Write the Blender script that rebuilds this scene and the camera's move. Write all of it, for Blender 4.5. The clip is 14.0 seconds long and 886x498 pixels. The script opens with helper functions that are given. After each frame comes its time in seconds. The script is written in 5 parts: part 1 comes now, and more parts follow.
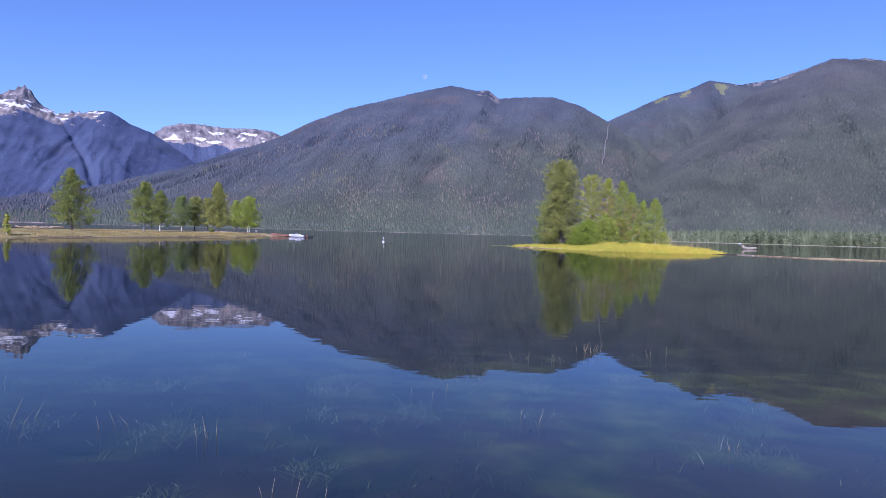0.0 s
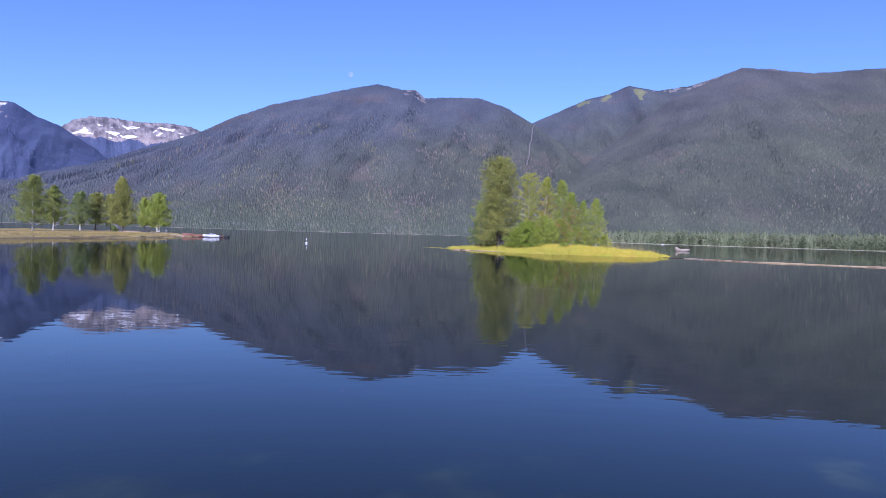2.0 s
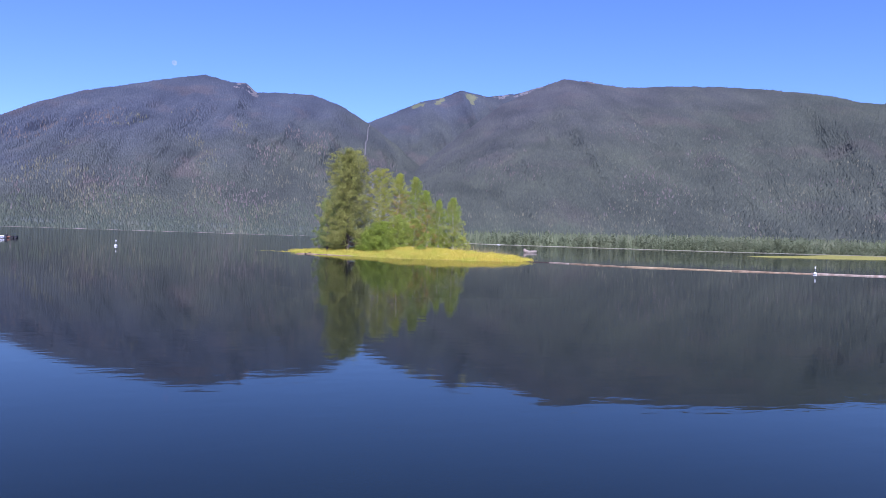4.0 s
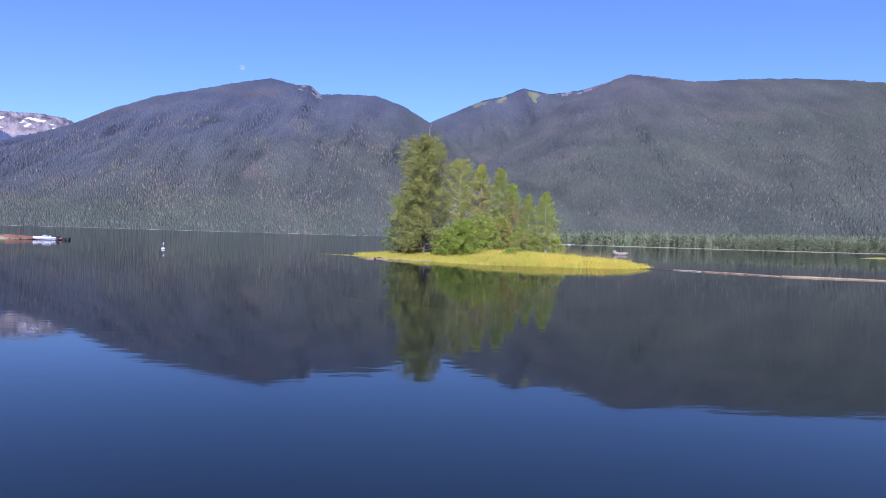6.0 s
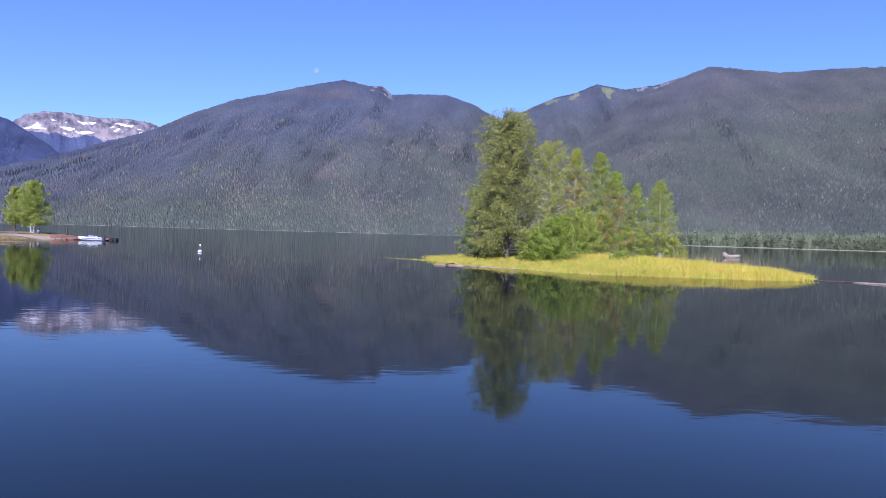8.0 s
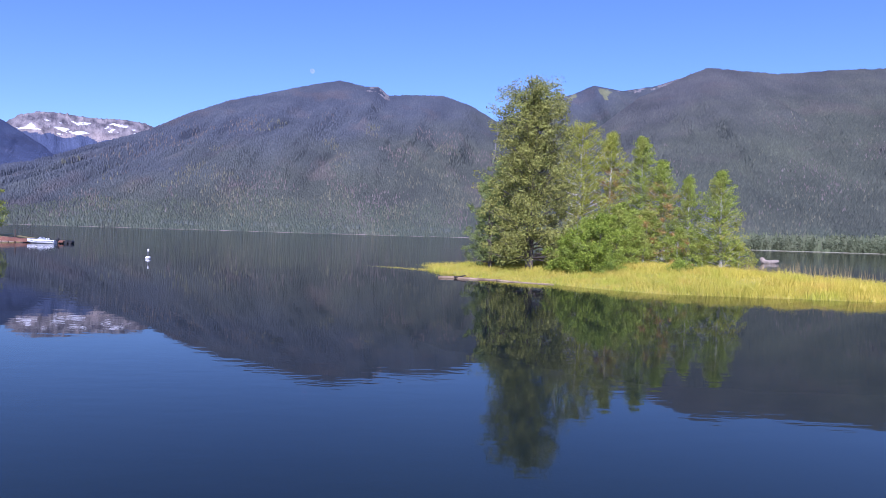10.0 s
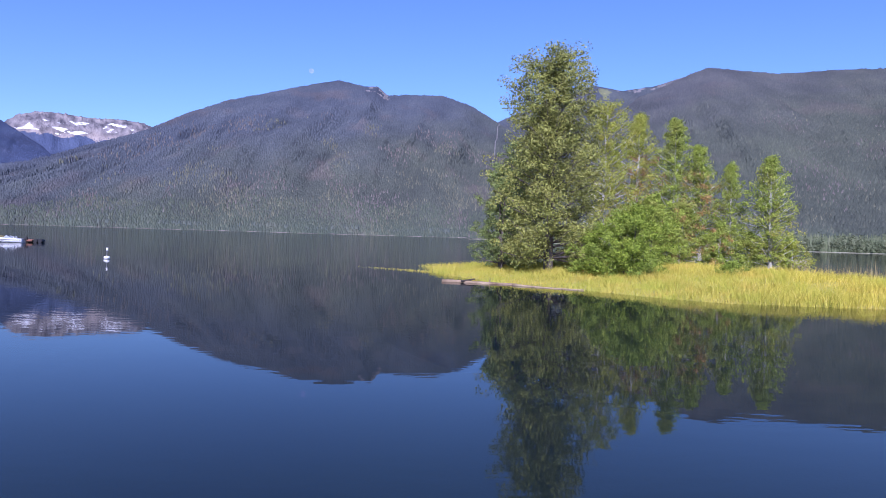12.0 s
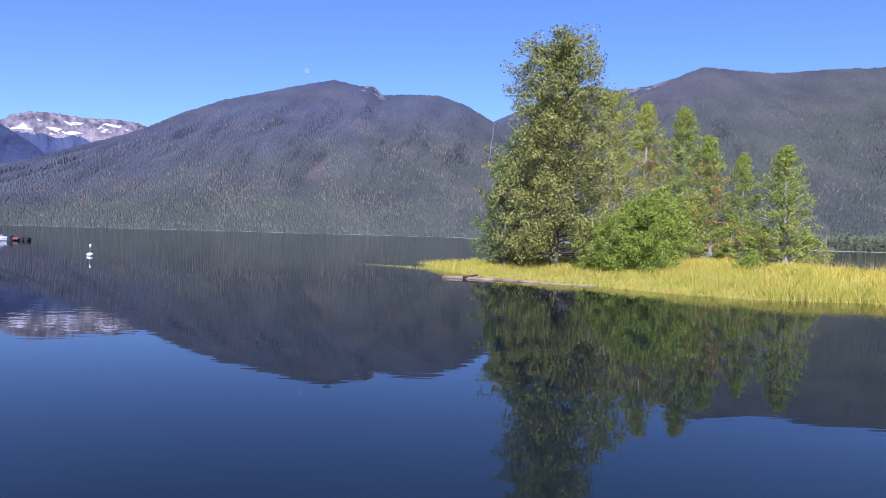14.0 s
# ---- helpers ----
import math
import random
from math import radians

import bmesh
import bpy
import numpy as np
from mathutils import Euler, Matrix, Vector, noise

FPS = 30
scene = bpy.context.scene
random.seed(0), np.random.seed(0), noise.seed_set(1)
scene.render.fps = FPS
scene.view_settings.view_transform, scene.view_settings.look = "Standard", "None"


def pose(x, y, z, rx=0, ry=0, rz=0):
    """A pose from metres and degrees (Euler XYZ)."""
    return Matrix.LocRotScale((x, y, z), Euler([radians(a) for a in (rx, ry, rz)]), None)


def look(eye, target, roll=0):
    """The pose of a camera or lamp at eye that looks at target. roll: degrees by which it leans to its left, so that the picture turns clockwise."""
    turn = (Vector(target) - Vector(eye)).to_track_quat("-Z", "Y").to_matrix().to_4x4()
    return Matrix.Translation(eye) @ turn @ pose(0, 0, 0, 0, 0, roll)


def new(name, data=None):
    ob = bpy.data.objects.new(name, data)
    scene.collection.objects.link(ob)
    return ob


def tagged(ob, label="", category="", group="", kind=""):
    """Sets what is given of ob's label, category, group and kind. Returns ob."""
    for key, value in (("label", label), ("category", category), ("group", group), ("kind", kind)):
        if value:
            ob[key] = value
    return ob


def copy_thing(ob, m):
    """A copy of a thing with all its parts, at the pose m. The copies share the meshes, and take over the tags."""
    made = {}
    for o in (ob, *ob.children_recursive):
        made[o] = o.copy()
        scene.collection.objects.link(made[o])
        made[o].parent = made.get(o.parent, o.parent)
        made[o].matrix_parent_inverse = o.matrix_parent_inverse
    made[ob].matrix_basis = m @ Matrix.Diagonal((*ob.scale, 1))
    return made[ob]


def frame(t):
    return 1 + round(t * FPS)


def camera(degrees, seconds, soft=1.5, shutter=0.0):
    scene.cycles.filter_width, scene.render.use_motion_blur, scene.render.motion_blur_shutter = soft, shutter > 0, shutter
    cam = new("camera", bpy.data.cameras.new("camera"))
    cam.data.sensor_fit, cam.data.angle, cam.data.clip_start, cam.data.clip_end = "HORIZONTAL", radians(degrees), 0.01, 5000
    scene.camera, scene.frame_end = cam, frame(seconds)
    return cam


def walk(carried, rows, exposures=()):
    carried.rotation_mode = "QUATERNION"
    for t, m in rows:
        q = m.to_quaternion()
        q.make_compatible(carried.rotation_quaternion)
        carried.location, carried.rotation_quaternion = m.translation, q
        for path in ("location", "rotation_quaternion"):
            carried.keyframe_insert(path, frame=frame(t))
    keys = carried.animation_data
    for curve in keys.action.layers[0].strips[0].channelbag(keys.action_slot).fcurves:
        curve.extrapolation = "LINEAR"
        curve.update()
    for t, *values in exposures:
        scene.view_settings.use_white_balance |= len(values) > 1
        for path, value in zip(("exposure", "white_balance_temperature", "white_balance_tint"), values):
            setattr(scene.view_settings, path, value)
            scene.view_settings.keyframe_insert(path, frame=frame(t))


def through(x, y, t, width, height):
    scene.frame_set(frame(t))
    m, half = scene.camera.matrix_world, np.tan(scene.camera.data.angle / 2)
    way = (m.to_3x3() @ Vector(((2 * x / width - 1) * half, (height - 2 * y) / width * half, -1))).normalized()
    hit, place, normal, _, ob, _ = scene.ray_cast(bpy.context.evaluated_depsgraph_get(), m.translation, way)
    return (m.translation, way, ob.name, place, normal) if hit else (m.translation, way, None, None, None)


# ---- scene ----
cam = camera(65.5, 14.0, soft=0.8)
PATH = [
    (0, (1.686, -7.266, 2.567), (1.508, -5.274, 2.52), 1.5),
    (0.5, (1.283, -4.805, 2.587), (1.105, -2.813, 2.541), 1.5),
    (1, (0.88, -2.112, 2.559), (0.699, -0.12, 2.512), 1.5),
    (1.5, (0.457, 0.848, 2.686), (0.311, 2.842, 2.64), 1.6),
    (2, (0.078, 3.744, 2.848), (0.114, 5.743, 2.806), 1.7),
    (2.2, (0.064, 4.809, 2.904), (0.252, 6.8, 2.866), 1.8),
    (2.5, (-0.73, 6.53, 2.958), (-0.282, 8.479, 2.93), 1.9),
    (2.7, (-0.935, 7.893, 2.967), (-0.438, 9.83, 2.94), 1.9),
    (3.1, (-1.0, 10.7, 3.02), (-0.472, 12.629, 2.993), 1.9),
    (3.9, (-1.1, 17.0, 3.14), (-0.59, 18.934, 3.112), 1.85),
    (4.8, (-1.212, 24.887, 3.267), (-0.724, 26.827, 3.238), 1.8),
    (5, (-1.419, 26.797, 3.295), (-0.929, 28.736, 3.266), 1.8),
    (5.5, (-1.209, 31.781, 3.286), (-0.746, 33.727, 3.256), 1.8),
    (6, (-0.956, 37.085, 3.358), (-0.623, 39.057, 3.323), 1.7),
    (6.2, (-0.848, 39.238, 3.387), (-0.631, 41.226, 3.348), 1.7),
    (6.5, (-0.474, 42.236, 3.373), (-0.336, 44.23, 3.331), 1.6),
    (7, (-0.187, 47.404, 3.37), (-0.06, 49.399, 3.329), 1.6),
    (7.2, (-0.025, 49.477, 3.372), (0.101, 51.473, 3.329), 1.6),
    (9.3, (0.514, 69.445, 3.521), (0.652, 71.439, 3.48), 1.7),
    (9.5, (0.564, 71.303, 3.523), (0.702, 73.298, 3.484), 1.7),
    (10, (0.529, 75.306, 3.559), (0.669, 77.301, 3.521), 1.7),
    (10.5, (0.571, 78.067, 3.543), (0.711, 80.062, 3.505), 1.7),
    (11, (0.588, 80.453, 3.42), (0.729, 82.448, 3.382), 1.7),
    (11.5, (0.747, 83.074, 3.276), (0.888, 85.069, 3.239), 1.6),
    (12, (0.879, 85.313, 3.193), (1.021, 87.308, 3.156), 1.7),
    (12.5, (0.912, 86.419, 3.044), (1.053, 88.413, 3.007), 1.7),
    (13, (0.838, 86.886, 2.785), (0.986, 88.88, 2.748), 1.6),
    (13.5, (0.793, 87.561, 2.678), (0.945, 89.555, 2.64), 1.6),
    (14, (0.774, 88.218, 2.748), (0.928, 90.212, 2.711), 1.6),
]
walk(cam, [(t, look(eye, target, roll)) for t, eye, target, roll in PATH], exposures=[(0.0, 0.64, 5100, 36), (1.5, 0.68, 5100, 36), (2.5, 0.76, 5100, 36), (14.0, 0.78, 5100, 36)])

# ---- world, sun, exposure ----
SUN_EL, SUN_AZ = 37.0, 192.0      # degrees; azimuth clockwise from +y
world = bpy.data.worlds.new("sky_world")
scene.world = world
world.use_nodes = True
wn = world.node_tree.nodes
sky = wn.new("ShaderNodeTexSky")
sky.sky_type = "NISHITA"
sky.sun_disc = False
sky.sun_elevation, sky.sun_rotation = radians(SUN_EL), radians(SUN_AZ)
sky.altitude, sky.air_density, sky.dust_density, sky.ozone_density = 200, 0.9, 0.3, 5.0
wn["Background"].inputs["Strength"].default_value = 0.085
world.node_tree.links.new(sky.outputs[0], wn["Background"].inputs["Color"])

sun = new("sun", bpy.data.lights.new("sun", "SUN"))
sun.data.energy, sun.data.angle, sun.data.color = 4.5, radians(0.53), (1.0, 0.94, 0.84)
sa, se = radians(SUN_AZ), radians(SUN_EL)
sun.matrix_world = look((math.sin(sa) * math.cos(se) * 100, math.cos(sa) * math.cos(se) * 100, math.sin(se) * 100), (0, 0, 0))


# ---- materials ----
def material(name):
    m = bpy.data.materials.new(name)
    m.use_nodes = True
    nt = m.node_tree
    return m, nt, nt.nodes["Principled BSDF"]


def ramp(nt, stops, src):
    r = nt.nodes.new("ShaderNodeValToRGB")
    el = r.color_ramp.elements
    while len(el) < len(stops):
        el.new(0.5)
    for e, (p, c) in zip(el, stops):
        e.position, e.color = p, (*c, 1)
    nt.links.new(src, r.inputs["Fac"])
    return r.outputs["Color"]


def coords(nt, scale=(1, 1, 1)):
    g = nt.nodes.new("ShaderNodeNewGeometry")
    mp = nt.nodes.new("ShaderNodeMapping")
    mp.inputs["Scale"].default_value = scale
    nt.links.new(g.outputs["Position"], mp.inputs["Vector"])
    return mp.outputs["Vector"]


def noise_tex(nt, scale, detail=4, vec=None, stretch=(1, 1, 1)):
    n = nt.nodes.new("ShaderNodeTexNoise")
    n.inputs["Scale"].default_value, n.inputs["Detail"].default_value = scale, detail
    nt.links.new(vec if vec else coords(nt, stretch), n.inputs["Vector"])
    return n.outputs["Fac"]


def mix_color(nt, fac, a, b, blend="MIX"):
    m = nt.nodes.new("ShaderNodeMix")
    m.data_type, m.blend_type = "RGBA", blend
    for sock, v in ((m.inputs["Factor"], fac), (m.inputs["A"], a), (m.inputs["B"], b)):
        if isinstance(v, (int, float)):
            sock.default_value = v
        elif isinstance(v, tuple):
            sock.default_value = (*v, 1)
        else:
            nt.links.new(v, sock)
    return m.outputs["Result"]


def bump(nt, bsdf, height, strength, distance):
    b = nt.nodes.new("ShaderNodeBump")
    b.inputs["Strength"].default_value, b.inputs["Distance"].default_value = strength, distance
    nt.links.new(height, b.inputs["Height"])
    nt.links.new(b.outputs["Normal"], bsdf.inputs["Normal"])


def math_node(nt, op, a, b, c=0.0):
    n = nt.nodes.new("ShaderNodeMath")
    n.operation = op
    for sock, v in zip(n.inputs, (a, b, c)):
        if isinstance(v, (int, float)):
            sock.default_value = v
        else:
            nt.links.new(v, sock)
    return n.outputs[0]


def place(nt):
    """Height and easting of the shaded point."""
    g = nt.nodes.new("ShaderNodeNewGeometry")
    sp = nt.nodes.new("ShaderNodeSeparateXYZ")
    nt.links.new(g.outputs["Position"], sp.inputs[0])
    return sp.outputs["Z"], sp.outputs["X"], g


def between(nt, src, lo, hi):
    mr = nt.nodes.new("ShaderNodeMapRange")
    mr.interpolation_type = "SMOOTHSTEP"
    mr.inputs["From Min"].default_value, mr.inputs["From Max"].default_value = lo, hi
    nt.links.new(src, mr.inputs["Value"])
    return mr.outputs["Result"]


def surface(name, stops, scale, rough=0.8, fine=0.0, bump_d=0.0, metal=0.0, stretch=(1, 1, 1), spec=0.3):
    """A solid surface: colours over a coarse noise, broken by a fine one, with relief."""
    m, nt, b = material(name)
    col = ramp(nt, stops, noise_tex(nt, scale, 5, stretch=stretch))
    f = noise_tex(nt, fine if fine else scale * 9, 3, stretch=stretch)
    col = mix_color(nt, 0.55, col, ramp(nt, [(0.25, (0.45, 0.45, 0.45)), (0.75, (1.0, 1.0, 1.0))], f), "MULTIPLY")
    nt.links.new(col, b.inputs["Base Color"])
    b.inputs["Roughness"].default_value, b.inputs["Metallic"].default_value = rough, metal
    b.inputs["Specular IOR Level"].default_value = spec
    if bump_d:
        bump(nt, b, f, 0.6, bump_d)
    return m


def foliage(name, stops, patch=0.0, patch_color=(0.2, 0.15, 0.03), patch_at=(0.55, 0.68), through=0.3, rough=0.55, spec=0.35):
    """Leaves or needles: a colour for each by chance, patches over the whole, and light that passes through."""
    m, nt, b = material(name)
    g = nt.nodes.new("ShaderNodeNewGeometry")
    col = ramp(nt, stops, g.outputs["Random Per Island"])
    if patch:
        p = ramp(nt, [(patch_at[0], (0, 0, 0)), (patch_at[1], (1, 1, 1))], noise_tex(nt, patch, 4))
        col = mix_color(nt, p, col, mix_color(nt, 0.6, col, patch_color))
    nt.links.new(col, b.inputs["Base Color"])
    b.inputs["Roughness"].default_value, b.inputs["Specular IOR Level"].default_value = rough, spec
    if through:
        tr = nt.nodes.new("ShaderNodeBsdfTranslucent")
        nt.links.new(col, tr.inputs["Color"])
        mx = nt.nodes.new("ShaderNodeMixShader")
        mx.inputs["Fac"].default_value = through
        nt.links.new(b.outputs[0], mx.inputs[1])
        nt.links.new(tr.outputs[0], mx.inputs[2])
        nt.links.new(mx.outputs[0], nt.nodes["Material Output"].inputs["Surface"])
    return m


def plain(name, color, rough=0.5, metal=0.0, vary=0.25, scale=3.0):
    c2 = tuple(c * (1 - vary) for c in color)
    return surface(name, [(0.3, c2), (0.7, color)], scale, rough, scale * 12, 0.002, metal)


def water_material():
    m, nt, b = material("lake_water")
    nt.nodes.remove(b)
    fres = nt.nodes.new("ShaderNodeFresnel")
    fres.inputs["IOR"].default_value = 1.333
    gl = nt.nodes.new("ShaderNodeBsdfGlossy")
    g = nt.nodes.new("ShaderNodeNewGeometry")
    sp = nt.nodes.new("ShaderNodeSeparateXYZ")
    nt.links.new(g.outputs["Position"], sp.inputs[0])
    wy = math_node(nt, "MULTIPLY_ADD", noise_tex(nt, 0.05, 3), 30.0, sp.outputs["Y"])
    ruffled = math_node(nt, "ADD", math_node(nt, "MULTIPLY", between(nt, wy, 28, 55), between(nt, wy, 118, 92)), math_node(nt, "MULTIPLY", between(nt, wy, 150, 210), 1.7))
    nt.links.new(math_node(nt, "MULTIPLY", ruffled, 0.035), gl.inputs["Roughness"])
    df = nt.nodes.new("ShaderNodeBsdfDiffuse")
    df.inputs["Color"].default_value = (0.0002, 0.0080, 0.0162, 1)
    tp = nt.nodes.new("ShaderNodeBsdfTransparent")
    tp.inputs["Color"].default_value = (0.54, 0.65, 0.52, 1)
    body = nt.nodes.new("ShaderNodeMixShader")
    body.inputs["Fac"].default_value = 0.40
    nt.links.new(tp.outputs[0], body.inputs[1])
    nt.links.new(df.outputs[0], body.inputs[2])
    mx = nt.nodes.new("ShaderNodeMixShader")
    nt.links.new(fres.outputs[0], mx.inputs["Fac"])
    nt.links.new(body.outputs[0], mx.inputs[1])
    nt.links.new(gl.outputs[0], mx.inputs[2])
    nt.links.new(mx.outputs[0], nt.nodes["Material Output"].inputs["Surface"])
    # long low ripples and finer ones, calm and ruffled by turns
    a = noise_tex(nt, 1.0, 2, stretch=(0.8, 2.0, 1))
    c = noise_tex(nt, 1.0, 2, stretch=(2.6, 6.0, 1))
    calm = ramp(nt, [(0.40, (0.25, 0.25, 0.25)), (0.68, (1, 1, 1))], noise_tex(nt, 0.03, 3, stretch=(0.6, 1.4, 1)))
    h = nt.nodes.new("ShaderNodeMath")
    h.operation = "MULTIPLY_ADD"
    h.inputs[1].default_value = 0.12
    nt.links.new(c, h.inputs[0])
    nt.links.new(a, h.inputs[2])
    bp = nt.nodes.new("ShaderNodeBump")
    bp.inputs["Distance"].default_value = 0.0048
    nt.links.new(calm, bp.inputs["Strength"])
    nt.links.new(h.outputs[0], bp.inputs["Height"])
    for n in (gl, fres):
        nt.links.new(bp.outputs["Normal"], n.inputs["Normal"])
    return m


WATER = water_material()
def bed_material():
    """Brown silt in the shallows that gives way in patches to green algae, then painted near-black with depth for light
    lost in the water; darker in the west, brighter in the east.
    """
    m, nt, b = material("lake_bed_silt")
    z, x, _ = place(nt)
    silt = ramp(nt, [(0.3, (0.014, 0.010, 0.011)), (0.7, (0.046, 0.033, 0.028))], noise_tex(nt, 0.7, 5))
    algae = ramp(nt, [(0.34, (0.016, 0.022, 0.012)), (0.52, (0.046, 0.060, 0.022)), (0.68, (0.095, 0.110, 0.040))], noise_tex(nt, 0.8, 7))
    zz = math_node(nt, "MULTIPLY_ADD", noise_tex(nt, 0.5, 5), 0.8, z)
    # near-black below the algae stands in for light that deep water absorbs
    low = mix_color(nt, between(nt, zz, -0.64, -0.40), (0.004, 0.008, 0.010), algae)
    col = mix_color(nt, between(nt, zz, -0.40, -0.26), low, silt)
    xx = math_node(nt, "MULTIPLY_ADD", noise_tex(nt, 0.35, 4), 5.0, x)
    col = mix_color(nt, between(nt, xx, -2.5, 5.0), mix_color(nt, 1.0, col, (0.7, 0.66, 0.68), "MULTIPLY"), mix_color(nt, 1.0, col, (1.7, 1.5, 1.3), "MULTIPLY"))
    nt.links.new(col, b.inputs["Base Color"])
    b.inputs["Roughness"].default_value = 0.9
    bump(nt, b, noise_tex(nt, 5, 4), 0.6, 0.03)
    return m


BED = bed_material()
# painted darkness of deep water, for faces below the surface
DEEP_DARK = surface("deep_water_darkening", [(0.3, (0.004, 0.008, 0.012)), (0.7, (0.006, 0.011, 0.015))], 0.2, 0.95, 2, 0.03)
SOIL = surface("dry_grass_soil", [(0.3, (0.20, 0.155, 0.055)), (0.5, (0.27, 0.215, 0.075)), (0.7, (0.36, 0.28, 0.12))], 0.25, 0.9, 6, 0.05)
ISLE_SOIL = surface("reedy_soil", [(0.3, (0.28, 0.27, 0.045)), (0.7, (0.42, 0.37, 0.07))], 0.5, 0.9, 8, 0.05)
BANK = surface("sandy_bank", [(0.3, (0.10, 0.072, 0.030)), (0.7, (0.19, 0.14, 0.065))], 0.8, 0.9, 9, 0.03)
MEADOW = surface("alpine_meadow", [(0.3, (0.130, 0.138, 0.075)), (0.7, (0.180, 0.184, 0.100))], 0.02, 0.95, 0.2, 1.0)
SCREE = surface("bare_rock_slope", [(0.3, (0.13, 0.115, 0.115)), (0.7, (0.24, 0.218, 0.215))], 0.03, 0.95, 0.2, 3.0)


def alpine_material(name, snow_lo, snow_hi, share):
    """Fluted grey cliffs, their purple-grey shadow painted into the colour, over tan scree, with snow lying in streaks
    between two heights.
    """
    m, nt, b = material(name)
    z, x, _ = place(nt)
    flute = noise_tex(nt, 0.022, 6, stretch=(1.0, 1.0, 0.22))
    # darkest stops paint cliff shadow into the hollows of the flutes
    rock = ramp(nt, [(0.34, (0.060, 0.054, 0.064)), (0.47, (0.135, 0.120, 0.126)), (0.6, (0.21, 0.185, 0.182)), (0.75, (0.28, 0.242, 0.225))], flute)
    scree = ramp(nt, [(0.35, (0.17, 0.142, 0.132)), (0.65, (0.29, 0.243, 0.216))], noise_tex(nt, 0.014, 5))
    zz = math_node(nt, "MULTIPLY_ADD", noise_tex(nt, 0.008, 4), 150.0, z)
    rock = mix_color(nt, between(nt, zz, snow_lo + 115, snow_lo + 40), rock, scree)
    streak = noise_tex(nt, 0.016, 7, stretch=(0.8, 0.6, 1.5))
    band = math_node(nt, "MULTIPLY", between(nt, zz, snow_lo + 40, snow_lo + 85), between(nt, zz, snow_hi + 110, snow_hi + 60))
    lying = math_node(nt, "MULTIPLY_ADD", band, 0.16, streak)
    snow = ramp(nt, [(share, (0, 0, 0)), (share + 0.025, (1, 1, 1))], lying)
    nt.links.new(mix_color(nt, snow, rock, (0.66, 0.66, 0.68)), b.inputs["Base Color"])
    b.inputs["Roughness"].default_value = 0.85
    bump(nt, b, flute, 1.0, 30)
    return m


ALPINE = alpine_material("alpine_rock_and_snow", 560, 640, 0.735)
SUMMIT = alpine_material("summit_rock_and_snow", 600, 690, 0.715)


def forest_material(name, low, haze_blue, base, reach, ground=False, brown=0.5, lift=1.0):
    """Needle forest seen from afar: greener low down, with haze painted in as a bluer tint from the given height up,
    lower in the west;
    drifts of darker and lighter growth down the slope, russet patches, and a green fringe by the shore. Trees differ a
    little one from the next."""
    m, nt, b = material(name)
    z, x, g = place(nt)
    # height and westing set how much painted haze tints the needles
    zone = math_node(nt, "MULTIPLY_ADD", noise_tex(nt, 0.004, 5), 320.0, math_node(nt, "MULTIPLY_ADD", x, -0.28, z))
    col = mix_color(nt, between(nt, zone, base, base + reach), low, haze_blue)
    russet = ramp(nt, [(0.55, (0, 0, 0)), (0.68, (brown, brown, brown))], noise_tex(nt, 0.0055, 5, stretch=(1.0, 0.6, 1.4)))
    col = mix_color(nt, russet, col, (0.118, 0.094, 0.088))
    fringe = between(nt, math_node(nt, "MULTIPLY_ADD", noise_tex(nt, 0.008, 4), 90.0, z), 105, 55)
    col = mix_color(nt, math_node(nt, "MULTIPLY", fringe, 0.32), col, (0.070, 0.096, 0.062))
    drift = ramp(nt, [(0.30, (0.76, 0.77, 0.81)), (0.52, (1.0, 1.0, 1.0)), (0.72, (1.20, 1.19, 1.12))], noise_tex(nt, 0.0075, 7, stretch=(1.0, 0.45, 0.9)))
    col = mix_color(nt, 1.0, col, drift, "MULTIPLY")
    if ground:
        tone = ramp(nt, [(0.3, (0.78, 0.78, 0.80)), (0.7, (1.06, 1.06, 1.04))], noise_tex(nt, 0.09, 4, stretch=(1.0, 1.0, 0.5)))
    else:
        tone = ramp(nt, [(0.0, (0.86, 0.87, 0.89)), (0.6, (1.02, 1.02, 1.02)), (0.93, (1.12, 1.12, 1.08)), (1.0, (1.24, 1.20, 1.10))], g.outputs["Random Per Island"])
    col = mix_color(nt, 1.0, col, tone, "MULTIPLY")
    col = mix_color(nt, 1.0, col, (lift, lift, lift), "MULTIPLY")
    nt.links.new(col, b.inputs["Base Color"])
    b.inputs["Roughness"].default_value, b.inputs["Specular IOR Level"].default_value = 0.85, 0.12
    if ground:
        bump(nt, b, noise_tex(nt, 0.11, 4, stretch=(1.0, 1.0, 0.6)), 0.7, 5.0)
    return m


# near colour, painted haze colour, start height, reach; last row bluest, for far peaks
HAZE_ZONES = {"conifer": ((0.072, 0.080, 0.066), (0.073, 0.083, 0.104), 320, 500), "hemlock": ((0.074, 0.083, 0.064), (0.082, 0.084, 0.089), 80, 480),
             "hazed": ((0.066, 0.085, 0.142), (0.069, 0.087, 0.152), -500, 300)}
CONIFER, HEMLOCK, HAZED_WOOD = (forest_material(k + "_needles", *HAZE_ZONES[k], brown=w) for k, w in (("conifer", 0.38), ("hemlock", 0.25), ("hazed", 0.1)))
UNDERBRUSH, WOODFLOOR, HAZED_FLOOR = (forest_material(k + "_forest_floor", *HAZE_ZONES[k], ground=True, brown=w, lift=0.92) for k, w in (("conifer", 0.38), ("hemlock", 0.25), ("hazed", 0.1)))
